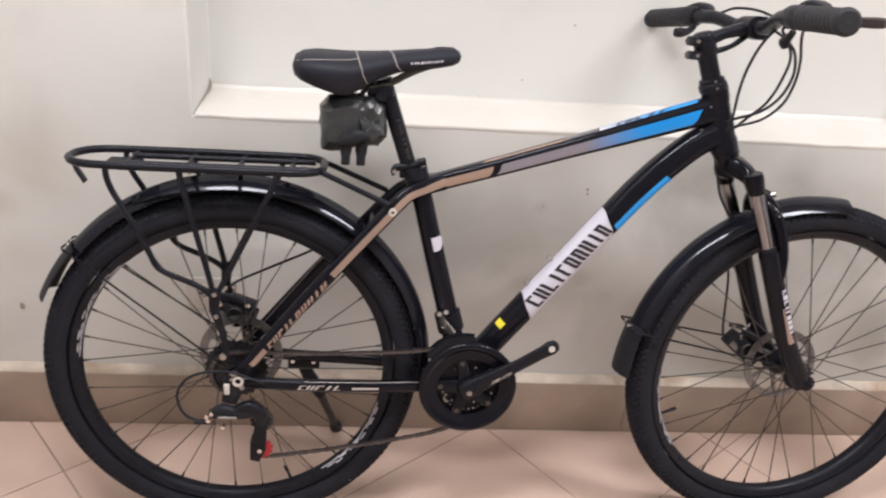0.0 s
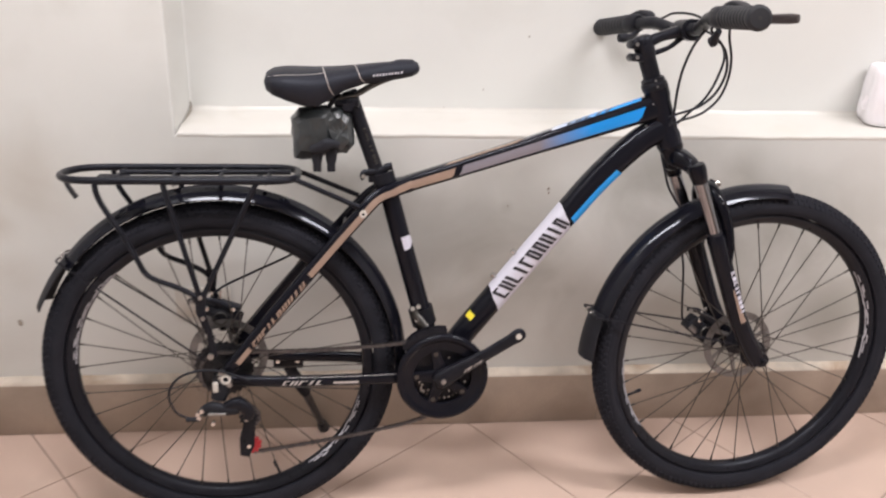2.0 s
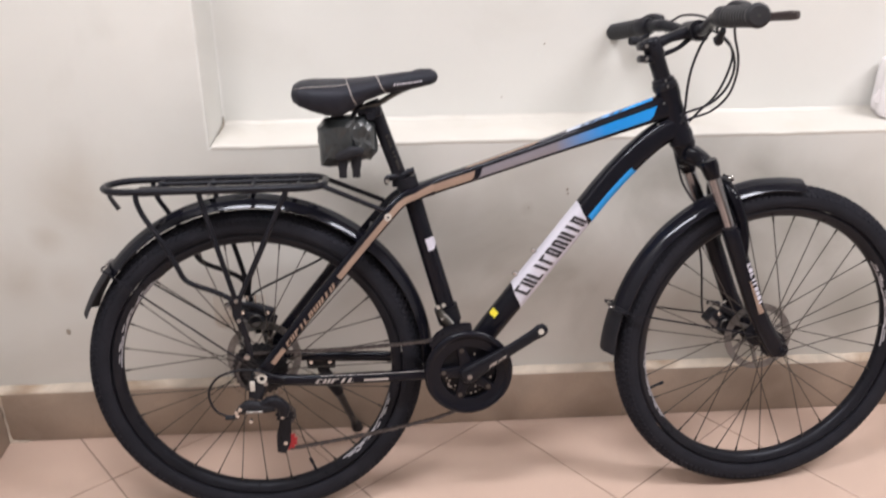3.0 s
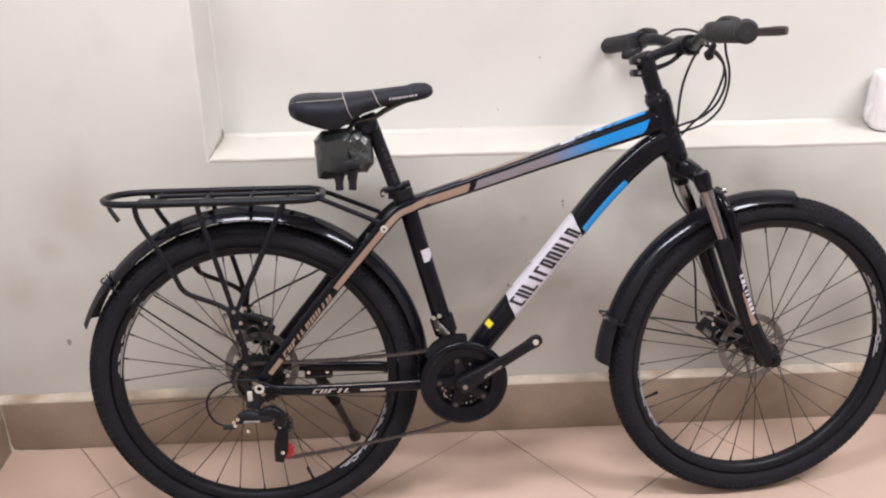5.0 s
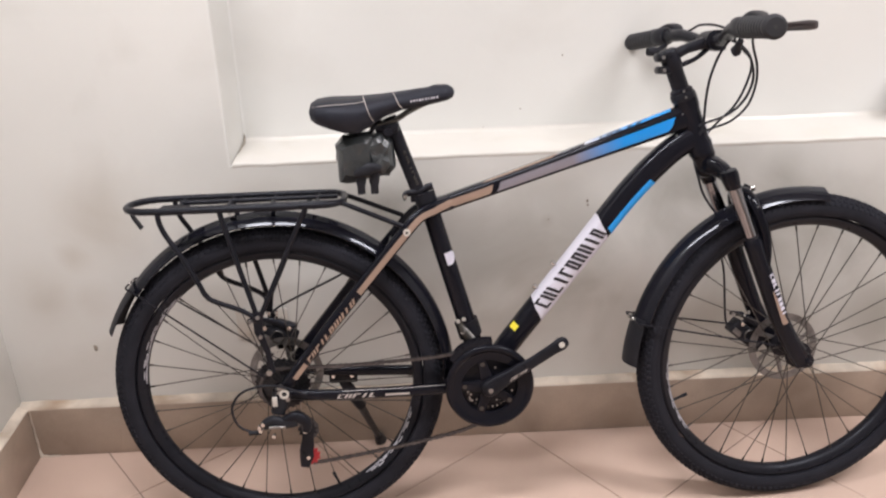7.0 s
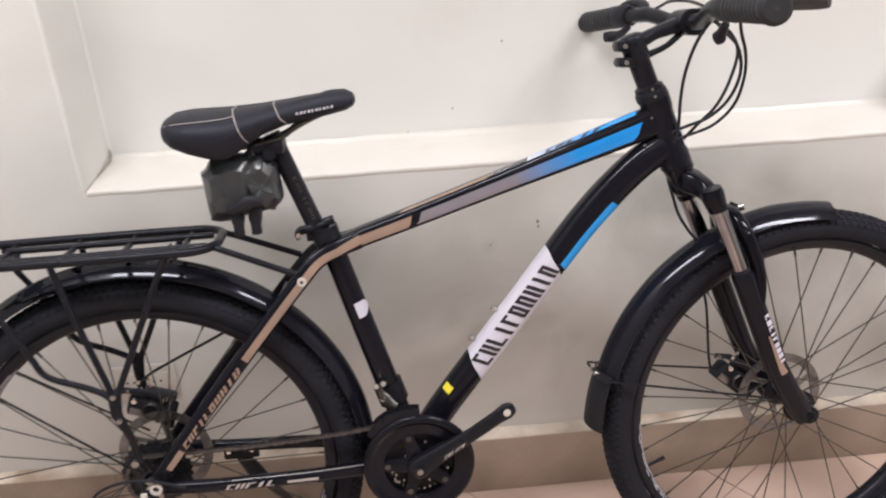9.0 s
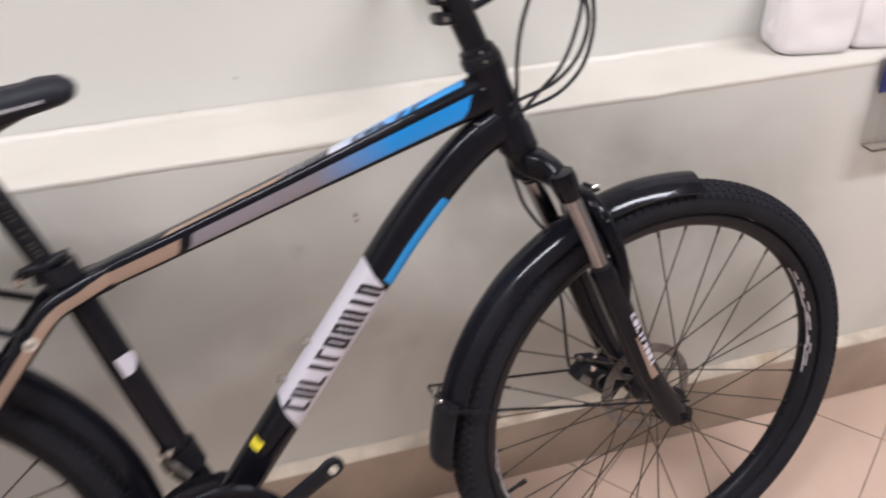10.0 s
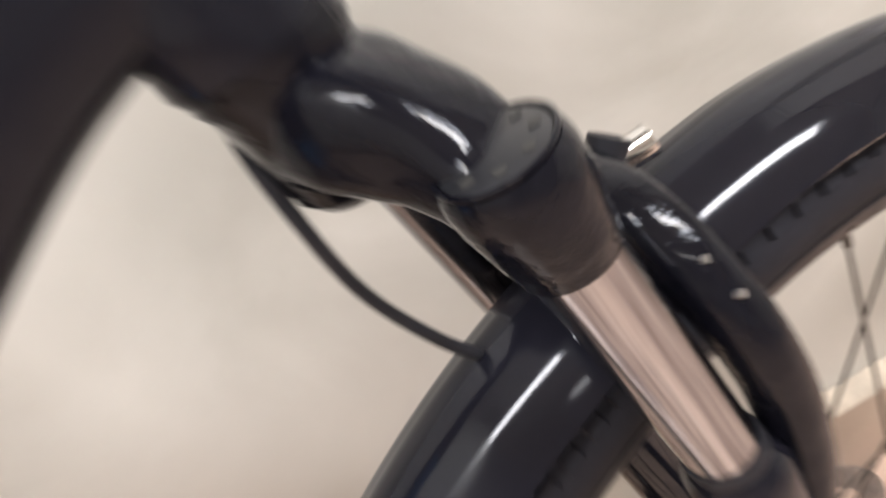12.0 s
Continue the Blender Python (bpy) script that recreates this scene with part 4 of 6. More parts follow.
# -- fork
def fork():
    root = new("fork")
    root.parent = bicycle
    root["label"] = "black suspension fork with bright stanchions"
    down = -HEAD_UP
    PERP = Vector((math.cos(RAKE), 0, math.sin(RAKE)))
    top = B(0.5785, 0.732)                   # a point of the stanchions' line, seen from the side

    def leg(z, off):
        return top + down * ((0.732 - z) / math.cos(RAKE)) + B(0, 0, off)
    # crown: one arm from the steerer's race to each socket
    c = B(HX, HZ) + down * 0.028
    bm = bmesh.new()
    tube(bm, [B(HX, HZ) - down * 0.006, B(HX, HZ) + down * 0.004, B(HX, HZ) + down * 0.008, B(HX, HZ) + down * 0.040, B(HX, HZ) + down * 0.046], [0.0235, 0.0245, 0.0225, 0.0215, 0.018], None, 28)
    for side in (1, -1):
        end = leg(0.752, 0.055 * side)
        pts = spline([c + B(0.000, 0.004, 0.0), c + B(0.004, 0.004, 0.016 * side), c * 0.45 + end * 0.55 + B(0.0, 0.0055, 0.001 * side), c * 0.20 + end * 0.80 + B(-0.001, 0.0010), end + B(-0.002, -0.0040, 0.002 * side)], 6)
        tube(bm, pts, [0.0205, 0.0196, 0.0166, 0.0126, 0.0125], [0.0218, 0.0212, 0.0185, 0.0160, 0.0150], 28, 3.0, (0, 0, 1))
    crown = bike("crown", bm, CAST, root, "glossy black fork crown", True, 60)
    # cast relief on top of the right arm: a bead round the neck and two wavy ribs
    for k, lane in enumerate((-0.007, 0.006)):
        bm = bmesh.new()
        e = leg(0.752, 0.055)
        pts = [c * (1 - t) + e * t + B(lane + 0.0022 * math.sin(9 * t + 2 * k), 0.0190 - 0.010 * t, 0.0) for t in np.linspace(0.42, 0.70, 7)]
        wire(bm, pts, 0.0011, 6, 3)
        bike("cast_rib", bm, CAST, crown, "", True)
    for side in (1, -1):
        bm = bmesh.new()
        a = leg(0.7660, 0.055 * side) - PERP * 0.0028
        tube(bm, [a + down * 0.002, a + down * 0.0004, a + down * 0.0010, a + down * 0.0030, a + down * 0.0065, a + down * 0.014, a + down * 0.028, a + down * 0.0325, a + down * 0.0335, a + down * 0.0365, a + down * 0.0378], [0.0148, 0.0156, 0.0166, 0.0176, 0.0182, 0.0182, 0.0164, 0.0156, 0.0152, 0.0151, 0.0146], None, 36)
        cup = bike("crown_socket", bm, CAST, root, "", True, 60)
        bm = bmesh.new()
        tube(bm, [a + down * 0.003, a - down * 0.0004, a - down * 0.0010], [0.0149, 0.0149, 0.0138], None, 32)
        bike("leg_cap", bm, DULL, cup, "dull dark grey cap", True)
        bm = bmesh.new()
        wire(bm, [a - down * 0.0002 + Matrix.Rotation(radians(15 * k), 4, HEAD_UP) @ (PERP * 0.0160) for k in range(25)], 0.0009, 8, 2)
        bike("cap_ring", bm, CAST, cup, "", True)
        for k in range(8):
            bm = bmesh.new()
            turn = Matrix.Rotation(radians(45 * k + 20), 4, HEAD_UP)
            q = a - down * 0.0008 + turn @ (PERP * 0.0112)
            bolt(bm, q, HEAD_UP, 0.0019, 0.0006, 8)
            bike("cap_notch", bm, DARK, cup, "", True)
        bm = bmesh.new()
        tube(bm, [a + down * 0.034, leg(0.610, 0.055 * side)], 0.0133, None, 40)
        bike("stanchion", bm, NICKEL, root, "bright nickel stanchion", True)
        # lower leg
        bm = bmesh.new()
        low = [leg(0.625, 0.055 * side), leg(0.619, 0.055 * side), leg(0.607, 0.055 * side), leg(0.596, 0.055 * side), leg(0.52, 0.056 * side), leg(0.45, 0.057 * side), leg(0.40, 0.058 * side) + B(0.006, 0), leg(0.365, 0.058 * side) + B(0.015, 0.0), leg(0.340, 0.058 * side) + B(0.018, 0.002)]
        tube(bm, low, [0.0150, 0.0186, 0.0192, 0.0186, 0.0186, 0.0185, 0.0170, 0.0150, 0.0125], [0.0150, 0.0186, 0.0192, 0.0190, 0.0190, 0.0190, 0.0198, 0.0215, 0.0175], 28)
        lower = bike("lower_leg", bm, GLOSS, root, "glossy black lower fork leg", True, 50)
        bm = bmesh.new()
        bolt(bm, leg(0.630, 0.055 * side), down, 0.0148, 0.006, 24)
        bike("wiper_seal", bm, PLASTIC, lower, "", True)
        bm = bmesh.new()
        bolt(bm, B(FA[0], FA[1], 0.050 * side), (0, -side, 0), 0.0165, 0.014, 20)
        bolt(bm, B(FA[0], FA[1], 0.062 * side), (0, -side, 0), 0.0085, 0.010, 6)
        bolt(bm, B(FA[0], FA[1], 0.070 * side), (0, -side, 0), 0.005, 0.008, 10)
        bike("axle_nut", bm, SATIN, lower, "dark axle nut", True)
        if side > 0:
            sw = Sweep(low, [0.0150, 0.0186, 0.0192, 0.0186, 0.0186, 0.0185, 0.0170, 0.0150, 0.0125], [0.0150, 0.0186, 0.0192, 0.0190, 0.0190, 0.0190, 0.0198, 0.0215, 0.0175])
            bm = bmesh.new()
            sw.patch(bm, 4.10, 5.20, lambda t: -6 - 6 * t, lambda t: 2 + 26 * t, 0.0006, 16, 8)
            bike("decal", bm, GOLD, lower, "peach gold decal", True)
            bars(sw, marks(WHITE, lower, True), 3.62, 4.90, 9, 8, 40, 0.0, 0.0012, 0.5)
    # arch
    bm = bmesh.new()
    half = [B(0.648, 0.560, 0.059), B(0.649, 0.585, 0.0595), B(0.648, 0.607, 0.0595), B(0.643, 0.638, 0.058), B(0.635, 0.665, 0.055), B(0.627, 0.688, 0.047), B(0.621, 0.705, 0.034), B(0.617, 0.715, 0.017)]
    pts = spline(half + [Vector((p.x, -p.y, p.z)) for p in half[::-1]], 6)
    sw = Sweep(pts, [0.008, 0.011, 0.013, 0.011, 0.008], [0.013, 0.0125, 0.012, 0.0125, 0.013], 2.6, (1, 0, 0.2))
    sw.skin(bm, 16)
    arch = bike("brake_arch", bm, CAST, root, "glossy black fork arch", True, 60)
    bm = bmesh.new()
    bolt(bm, B(0.624, 0.708, 0.0), (0.45, 0, 0.9), 0.0080, 0.022, 12)
    bike("guard_mount", bm, PLASTIC, arch, "black rubber plug", True)
    bm = bmesh.new()
    bolt(bm, B(0.635, 0.719, 0.002), (0.9, -0.4, 0.4), 0.0062, 0.012, 12)
    bike("mount_bolt", bm, CHROME, arch, "chrome bolt head", True)
    for x, z, off in ((0.619, 0.700, 0.046), (0.624, 0.688, 0.054)):
        bm = bmesh.new()
        bolt(bm, B(x, z, off), (0.5, -1, 0.5), 0.0016, 0.0080, 10)
        bike("arch_screw", bm, ALLOY, arch, "bright screw", True)


fork()


# -- rack
def rack():
    root = new("luggage_rack")
    root.parent = bicycle
    root["label"] = "black tubular steel rear luggage rack"

    def one(name, pts, r, label="", steps=8, material=SATIN):
        bm = bmesh.new()
        wire(bm, pts, r, 10, steps)
        return bike(name, bm, material, root, label)
    z = 0.7365
    half = [B(-0.20, z, 0.0), B(-0.202, z, 0.035), B(-0.222, z, 0.058), B(-0.26, z, 0.066), B(-0.42, z, 0.067), B(-0.56, z, 0.064), B(-0.605, z, 0.052), B(-0.625, z, 0.025), B(-0.629, z, 0.0)]
    loop = half + [Vector((p.x, -p.y, p.z)) for p in half[-2::-1]]
    one("rack_rim", loop, 0.0068)
    for off in (0.030, -0.030):
        one("rack_rail", [B(-0.535, z - 0.003, off), B(-0.42, z - 0.003, off), B(-0.215, z - 0.002, off)], 0.0052)
    for x in (-0.532, -0.432, -0.345, -0.255):
        one("cross_bar", [B(x, z - 0.004, 0.064), B(x, z - 0.006, 0.0), B(x, z - 0.004, -0.064)], 0.0045, steps=3)
    bm = bmesh.new()
    add_box(bm, B(-0.572, 0.7205, 0.030), B(-0.515, 0.7305, -0.030), 0.003)
    bike("reflector_bracket", bm, PLASTIC, root, "flat black bracket")
    bm = bmesh.new()
    tube(bm, [B(-0.622, 0.7315, 0.014), B(-0.617, 0.716, 0.014), B(-0.604, 0.694, 0.014)], 0.013, 0.0018, 8)
    bike("tail_tab", bm, SATIN, root, "bent black tab")
    for s in (1, -1):
        o = 0.066 * s
        knee = B(-0.385, 0.504, 0.070 * s)
        one("rack_leg", [B(-0.555, 0.7325, o), B(-0.554, 0.717, o), B(-0.548, 0.697, o), B(-0.533, 0.670, o * 1.04), B(-0.513, 0.636, o * 1.06), B(-0.491, 0.588, o * 1.08), B(-0.482, 0.567, o * 1.08), B(-0.466, 0.553, o * 1.08), B(-0.424, 0.535, o * 1.07), B(-0.398, 0.520, o * 1.06), knee], 0.0052)
        one("rack_leg", [B(-0.437, 0.7325, o), B(-0.434, 0.714, o), B(-0.411, 0.62, o * 1.05), B(-0.389, 0.530, o * 1.06), knee], 0.0052, steps=4)
        one("rack_leg", [B(-0.272, 0.7325, o), B(-0.325, 0.625, o * 1.05), knee], 0.0052, steps=4)
        bm = bmesh.new()
        tube(bm, [knee + B(0.002, 0.022), knee + B(-0.001, -0.02), B(-0.372, 0.44, 0.069 * s), B(-0.366, 0.392, 0.068 * s)], 0.0035, [0.012, 0.009, 0.0065, 0.0065], 10)
        bike("leg_plate", bm, SATIN, root)
        one("rack_stay", [B(-0.208, 0.7355, 0.040 * s), B(-0.185, 0.7275, 0.045 * s), B(-0.084, 0.684, 0.052 * s)], 0.0050, steps=4)
        bm = bmesh.new()
        bolt(bm, B(-0.372, 0.395, 0.070 * s), (0, -s, 0), 0.006, 0.007)
        bike("rack_bolt", bm, ALLOY, root, "worn bolt")
        for p in (knee + B(0.001, 0.012), knee + B(0.003, -0.030)):
            bm = bmesh.new()
            bolt(bm, p + B(0, 0, 0.003 * s), (0, -s, 0), 0.0042, 0.005)
            bike("rack_bolt", bm, ALLOY, root, "worn bolt")
    for x in (-0.43, -0.278):
        bm = bmesh.new()
        tube(bm, [B(x, 0.7325, 0.0), B(x, 0.723, 0.0), B(x - 0.002, 0.713, 0.0)], 0.010, 0.002, 8)
        bike("guard_bracket", bm, SATIN, root)
        bm = bmesh.new()
        bolt(bm, B(x + 0.003, 0.722, 0.012), (0, -1, 0), 0.0055, 0.009)
        bike("rack_bolt", bm, ALLOY, root, "worn bolt")


rack()


# -- saddle and post
def saddle():
    root = new("saddle")
    root.parent = bicycle
    root["label"] = "black padded saddle with pale piping"
    #       x, half width, top, edge height, bottom
    secs = [(-0.254, 0.030, 0.914, 0.906, 0.902), (-0.250, 0.052, 0.926, 0.906, 0.896), (-0.238, 0.066, 0.933, 0.905, 0.889), (-0.215, 0.076, 0.936, 0.903, 0.881), (-0.185, 0.079, 0.936, 0.901, 0.872), (-0.160, 0.075, 0.936, 0.900, 0.870),
            (-0.140, 0.066, 0.937, 0.905, 0.880), (-0.110, 0.052, 0.939, 0.912, 0.897), (-0.075, 0.040, 0.943, 0.918, 0.908), (-0.040, 0.031, 0.948, 0.921, 0.912), (-0.005, 0.026, 0.952, 0.925, 0.918), (0.015, 0.023, 0.952, 0.927, 0.922), (0.026, 0.016, 0.946, 0.931, 0.927), (0.029, 0.007, 0.940, 0.934, 0.932)]
    xs = [s[0] for s in secs]
    fine = np.interp(np.linspace(0, len(secs) - 1, 53), range(len(secs)), xs)

    def sect(x):
        return [float(np.interp(x, xs, [s[j] for s in secs])) for j in range(1, 5)]

    def skin(x, u):
        """u from -1 (left lower edge) over the top to 1."""
        w, top, edge, low = sect(x)
        a = abs(u)
        if a < 0.62:
            v = a / 0.62
            y = w * math.sin(v * math.pi / 2 * 0.92)
            z = edge + 0.004 + (top - edge - 0.004) * math.cos(v * math.pi / 2) ** 0.75
            z -= 0.004 * math.exp(-(y / 0.010) ** 2) * (1 if -0.2 < x < -0.02 else 0)
        else:
            v = (a - 0.62) / 0.38
            y = w * (math.sin(0.92 * math.pi / 2) + (1.0 - 0.9921) * math.sin(v * math.pi)) - 0.012 * v * v
            z = edge + 0.004 - (edge + 0.004 - low) * v
        return B(x, z, math.copysign(y, u))
    bm = bmesh.new()
    n = 40
    rows = [[bm.verts.new(skin(x, -1 + 2 * k / n)) for k in range(n + 1)] for x in fine]
    for r0, r1 in zip(rows, rows[1:]):
        for k in range(n):
            bm.faces.new((r0[k], r0[k + 1], r1[k + 1], r1[k]))
        bm.faces.new((r0[0], r1[0], r1[n], r0[n]))
    bm.faces.new(rows[0])
    bm.faces.new(rows[-1])
    cover = bike("saddle_cover", bm, LEATHER, root, "black synthetic leather cover", angle=60)
    for x0, x1 in ((-0.150, -0.128), (-0.092, -0.072)):
        bm = bmesh.new()
        pts = []
        for k in range(15):
            u = -0.95 + 1.9 * k / 14
            pts.append(skin(x0 + (x1 - x0) * abs(u) ** 1.5, u) + B(0, 0.0008, math.copysign(0.0008, u)))
        wire(bm, pts, 0.0008, 6, 3)
        bike("piping", bm, PALE, cover, "thin pale piping")
    bm = bmesh.new()
    pts = [skin(-0.245 + 0.10 * t, 0.45 - 0.1 * t) + B(0, 0.0006) for t in np.linspace(0, 1, 8)]
    wire(bm, pts, 0.0006, 6, 2)
    bike("piping", bm, PALE, cover, "thin pale piping")
    for k in range(10):
        bm = bmesh.new()
        x = -0.058 + 0.0056 * k
        v = [bm.verts.new(skin(xx, u) + B(0, 0.0004, 0.0009)) for xx, u in ((x, 0.66), (x + 0.0026 + 0.001 * (k % 2), 0.66), (x + 0.0034 + 0.001 * (k % 2), 0.60), (x + 0.0008, 0.60))]
        bm.faces.new(v)
        bike("letter_mark", bm, SILVER, cover, smooth=False)
    for s in (1, -1):
        bm = bmesh.new()
        wire(bm, [B(0.005, 0.928, 0.010 * s), B(-0.040, 0.912, 0.016 * s), B(-0.066, 0.900, 0.021 * s), B(-0.090, 0.888, 0.022 * s), B(-0.150, 0.878, 0.022 * s), B(-0.190, 0.888, 0.026 * s), B(-0.215, 0.905, 0.032 * s)], 0.0036, 10, 5)
        bike("saddle_rail", bm, STEEL, root, "steel saddle rail")
    bm = bmesh.new()
    tube(bm, [B(-0.102, 0.893), B(-0.046, 0.733), B(-0.030, 0.690)], 0.0143, None, 24)
    post = bike("seat_post", bm, SATIN, None, "satin black seat post")
    sw = Sweep([B(-0.102, 0.893), B(-0.046, 0.733)], 0.0143)
    bars(sw, marks(STEEL, post), 0.42, 0.86, 7, 8, 30, 0, 0.0006, 0.4)
    bm = bmesh.new()
    add_box(bm, (-0.130, -0.025, 0.864), (-0.082, 0.025, 0.885), 0.007)
    rod(bm, B(-0.104, 0.868, 0.030), B(-0.104, 0.868, -0.030), 0.011, 16)
    bike("saddle_clamp", bm, SATIN, root, "black saddle clamp")
    for s in (1, -1):
        bm = bmesh.new()
        bolt(bm, B(-0.104, 0.868, 0.028 * s), (0, -s, 0), 0.009, 0.008, 6)
        bike("clamp_nut", bm, SATIN, root)
    # quick release clamp
    bm = bmesh.new()
    tube(bm, [B(-0.039, 0.742), B(-0.034, 0.722)], 0.0225, None, 24)
    rod(bm, B(-0.075, 0.741, 0.010), B(-0.030, 0.749, 0.006), 0.007, 10)
    add_box(bm, B(-0.066, 0.722, 0.010), B(-0.048, 0.748, -0.010), 0.003)
    bike("seat_collar", bm, SATIN, None, "black seat clamp collar")
    bm = bmesh.new()
    tube(bm, spline([B(-0.066, 0.746, 0.012), B(-0.075, 0.745, 0.016), B(-0.079, 0.738, 0.019), B(-0.076, 0.731, 0.022)], 4), 0.0045, 0.004, 8)
    bike("quick_release", bm, SATIN, None, "black quick release lever")
    bm = bmesh.new()
    bolt(bm, B(-0.076, 0.738, 0.022), (0, -1, 0), 0.0045, 0.006)
    bike("lever_pin", bm, CHROME, None, "bright lever pin")
    bm = bmesh.new()
    bolt(bm, B(-0.036, 0.752, 0.010), (1, 0, 0.25), 0.007, 0.016, 10)
    bike("clamp_nut", bm, SATIN)


saddle()


# -- drive train
def toothed(bm, centre, r, off, thick, teeth, hole=0.0, depth=0.004):
    n = teeth * 4
    outer = []
    for k in range(n):
        a = 2 * math.pi * k / n
        rr = r + (0 if k % 4 in (0, 3) else -depth if k % 4 == 5 else depth * (1 if k % 4 in (1, 2) else 0)) - depth
        outer.append((rr, a))
    sides = []
    for y in (off + thick / 2, off - thick / 2):
        o = [bm.verts.new(B(centre[0] + rr * math.cos(a), centre[1] + rr * math.sin(a), y)) for rr, a in outer]
        i = [bm.verts.new(B(centre[0] + hole * math.cos(a), centre[1] + hole * math.sin(a), y)) for rr, a in outer]
        sides.append((o, i))
    for k in range(n):
        j = (k + 1) % n
        for o, i in sides:
            bm.faces.new((o[k], o[j], i[j], i[k]))
        bm.faces.new((sides[0][0][k], sides[0][0][j], sides[1][0][j], sides[1][0][k]))
        bm.faces.new((sides[0][1][k], sides[0][1][j], sides[1][1][j], sides[1][1][k]))


def crankset():
    root = new("crankset")
    root.parent = bicycle
    root["label"] = "black triple crankset with a round chain guard and no pedals"
    c = (BBX, BBZ)
    for r, off, teeth in ((0.0875, 0.056, 42), (0.072, 0.049, 34), (0.052, 0.042, 24)):
        bm = bmesh.new()
        toothed(bm, c, r, off, 0.003, teeth, r - 0.017 if off > 0.05 else 0.026)
        bike("chainring", bm, SATIN, root, "black steel chainring", angle=30)
    bm = bmesh.new()
    turned(bm, c, [(0.0930, 0.0590), (0.0945, 0.0620), (0.0935, 0.0655), (0.0905, 0.0682), (0.0865, 0.0692), (0.0825, 0.0680), (0.0795, 0.0655), (0.0760, 0.0642), (0.0640, 0.0640), (0.0600, 0.0628), (0.0585, 0.0600), (0.0600, 0.0585)], 72)
    bike("chain_guard", bm, GLOSS, root, "glossy black plastic chain guard ring")
    for k in range(5):
        a = radians(34 + 72 * k)
        bm = bmesh.new()
        p, q = B(c[0] + 0.012 * math.cos(a), c[1] + 0.012 * math.sin(a), 0.060), B(c[0] + 0.062 * math.cos(a), c[1] + 0.062 * math.sin(a), 0.060)
        tube(bm, [p, p * 0.5 + q * 0.5, q], 0.0045, [0.017, 0.0115, 0.0100], 12, 2.6)
        bike("spider_arm", bm, GLOSS, root)
        bm = bmesh.new()
        bolt(bm, B(c[0] + 0.053 * math.cos(a), c[1] + 0.053 * math.sin(a), 0.062), (0, -1, 0), 0.0050, 0.0030)
        bike("chainring_bolt", bm, STEEL, root, "alloy chainring bolt")
    for k in range(14):
        a = radians(200 + 11 * k)
        bm = bmesh.new()
        bolt(bm, B(c[0] + 0.0500 * math.cos(a), c[1] + 0.0500 * math.sin(a), 0.0555), (0, -1, 0), 0.0022, 0.002, 6)
        bike("rivet", bm, ALLOY if k % 3 else STEEL, root)
    # bright shift ramps and cut edges of the inner rings that show between the arms
    for a, r, off, wide in ((96, 0.030, 0.062, 9), (70, 0.041, 0.060, 5), (192, 0.046, 0.0575, 5), (203, 0.043, 0.0575, 5), (214, 0.050, 0.0575, 6), (226, 0.040, 0.0575, 4), (292, 0.036, 0.0575, 4), (304, 0.038, 0.0575, 5), (316, 0.040, 0.0575, 5), (250, 0.052, 0.0575, 4)):
        bm = bmesh.new()
        turned(bm, c, [(r, off - 0.003), (r, off), (r + 0.0035, off), (r + 0.0035, off - 0.003)], 4, a, a + wide)
        bike("shift_ramp", bm, ALLOY, root, "bright steel shift ramp")
    for s, a, off in ((1, radians(32.3), 0.078), (-1, radians(212.3), 0.078)):
        d = Vector((math.cos(a), 0, math.sin(a)))
        e = B(c[0], c[1], off * s)
        lead = d * 0.1765
        bm = bmesh.new()
        y = Vector((0, 0.008 * s, 0))
        sw = Sweep([e - d * 0.019 + y, e - d * 0.012 + y, e + y, e + lead * 0.25 + y * 0.7, e + lead * 0.6, e + lead * 0.9, e + lead, e + lead + d * 0.011, e + lead + d * 0.015], [0.004, 0.010, 0.012, 0.008, 0.0065, 0.0065, 0.0065, 0.0055, 0.003], [0.010, 0.018, 0.020, 0.0150, 0.0120, 0.0125, 0.0150, 0.0115, 0.005], 2.5)
        sw.skin(bm, 24)
        arm = bike("crank_arm", bm, SATIN, root, "satin black crank arm", angle=50)
        bm = bmesh.new()
        bolt(bm, e + Vector((0, -0.004 * s, 0)), (0, -s, 0), 0.0085, 0.003, 18)
        bike("crank_bolt", bm, PLASTIC, arm)
        bm = bmesh.new()
        bolt(bm, e + Vector((0, -0.0065 * s, 0)), (0, -s, 0), 0.0052, 0.003, 12)
        bike("crank_bolt", bm, ALLOY, arm, "bright crank bolt")
        bm = bmesh.new()
        bolt(bm, e + lead + Vector((0, -0.0045 * s, 0)), (0, -s, 0), 0.0062, 0.0028, 16)
        bike("pedal_thread", bm, SOCKET, arm, "pale threaded pedal hole")
        if s > 0:
            bars(sw, marks(PALE, arm), 3.05, 3.72, 6, -30, -8, 0.12, 0.0008, 0.5)


crankset()


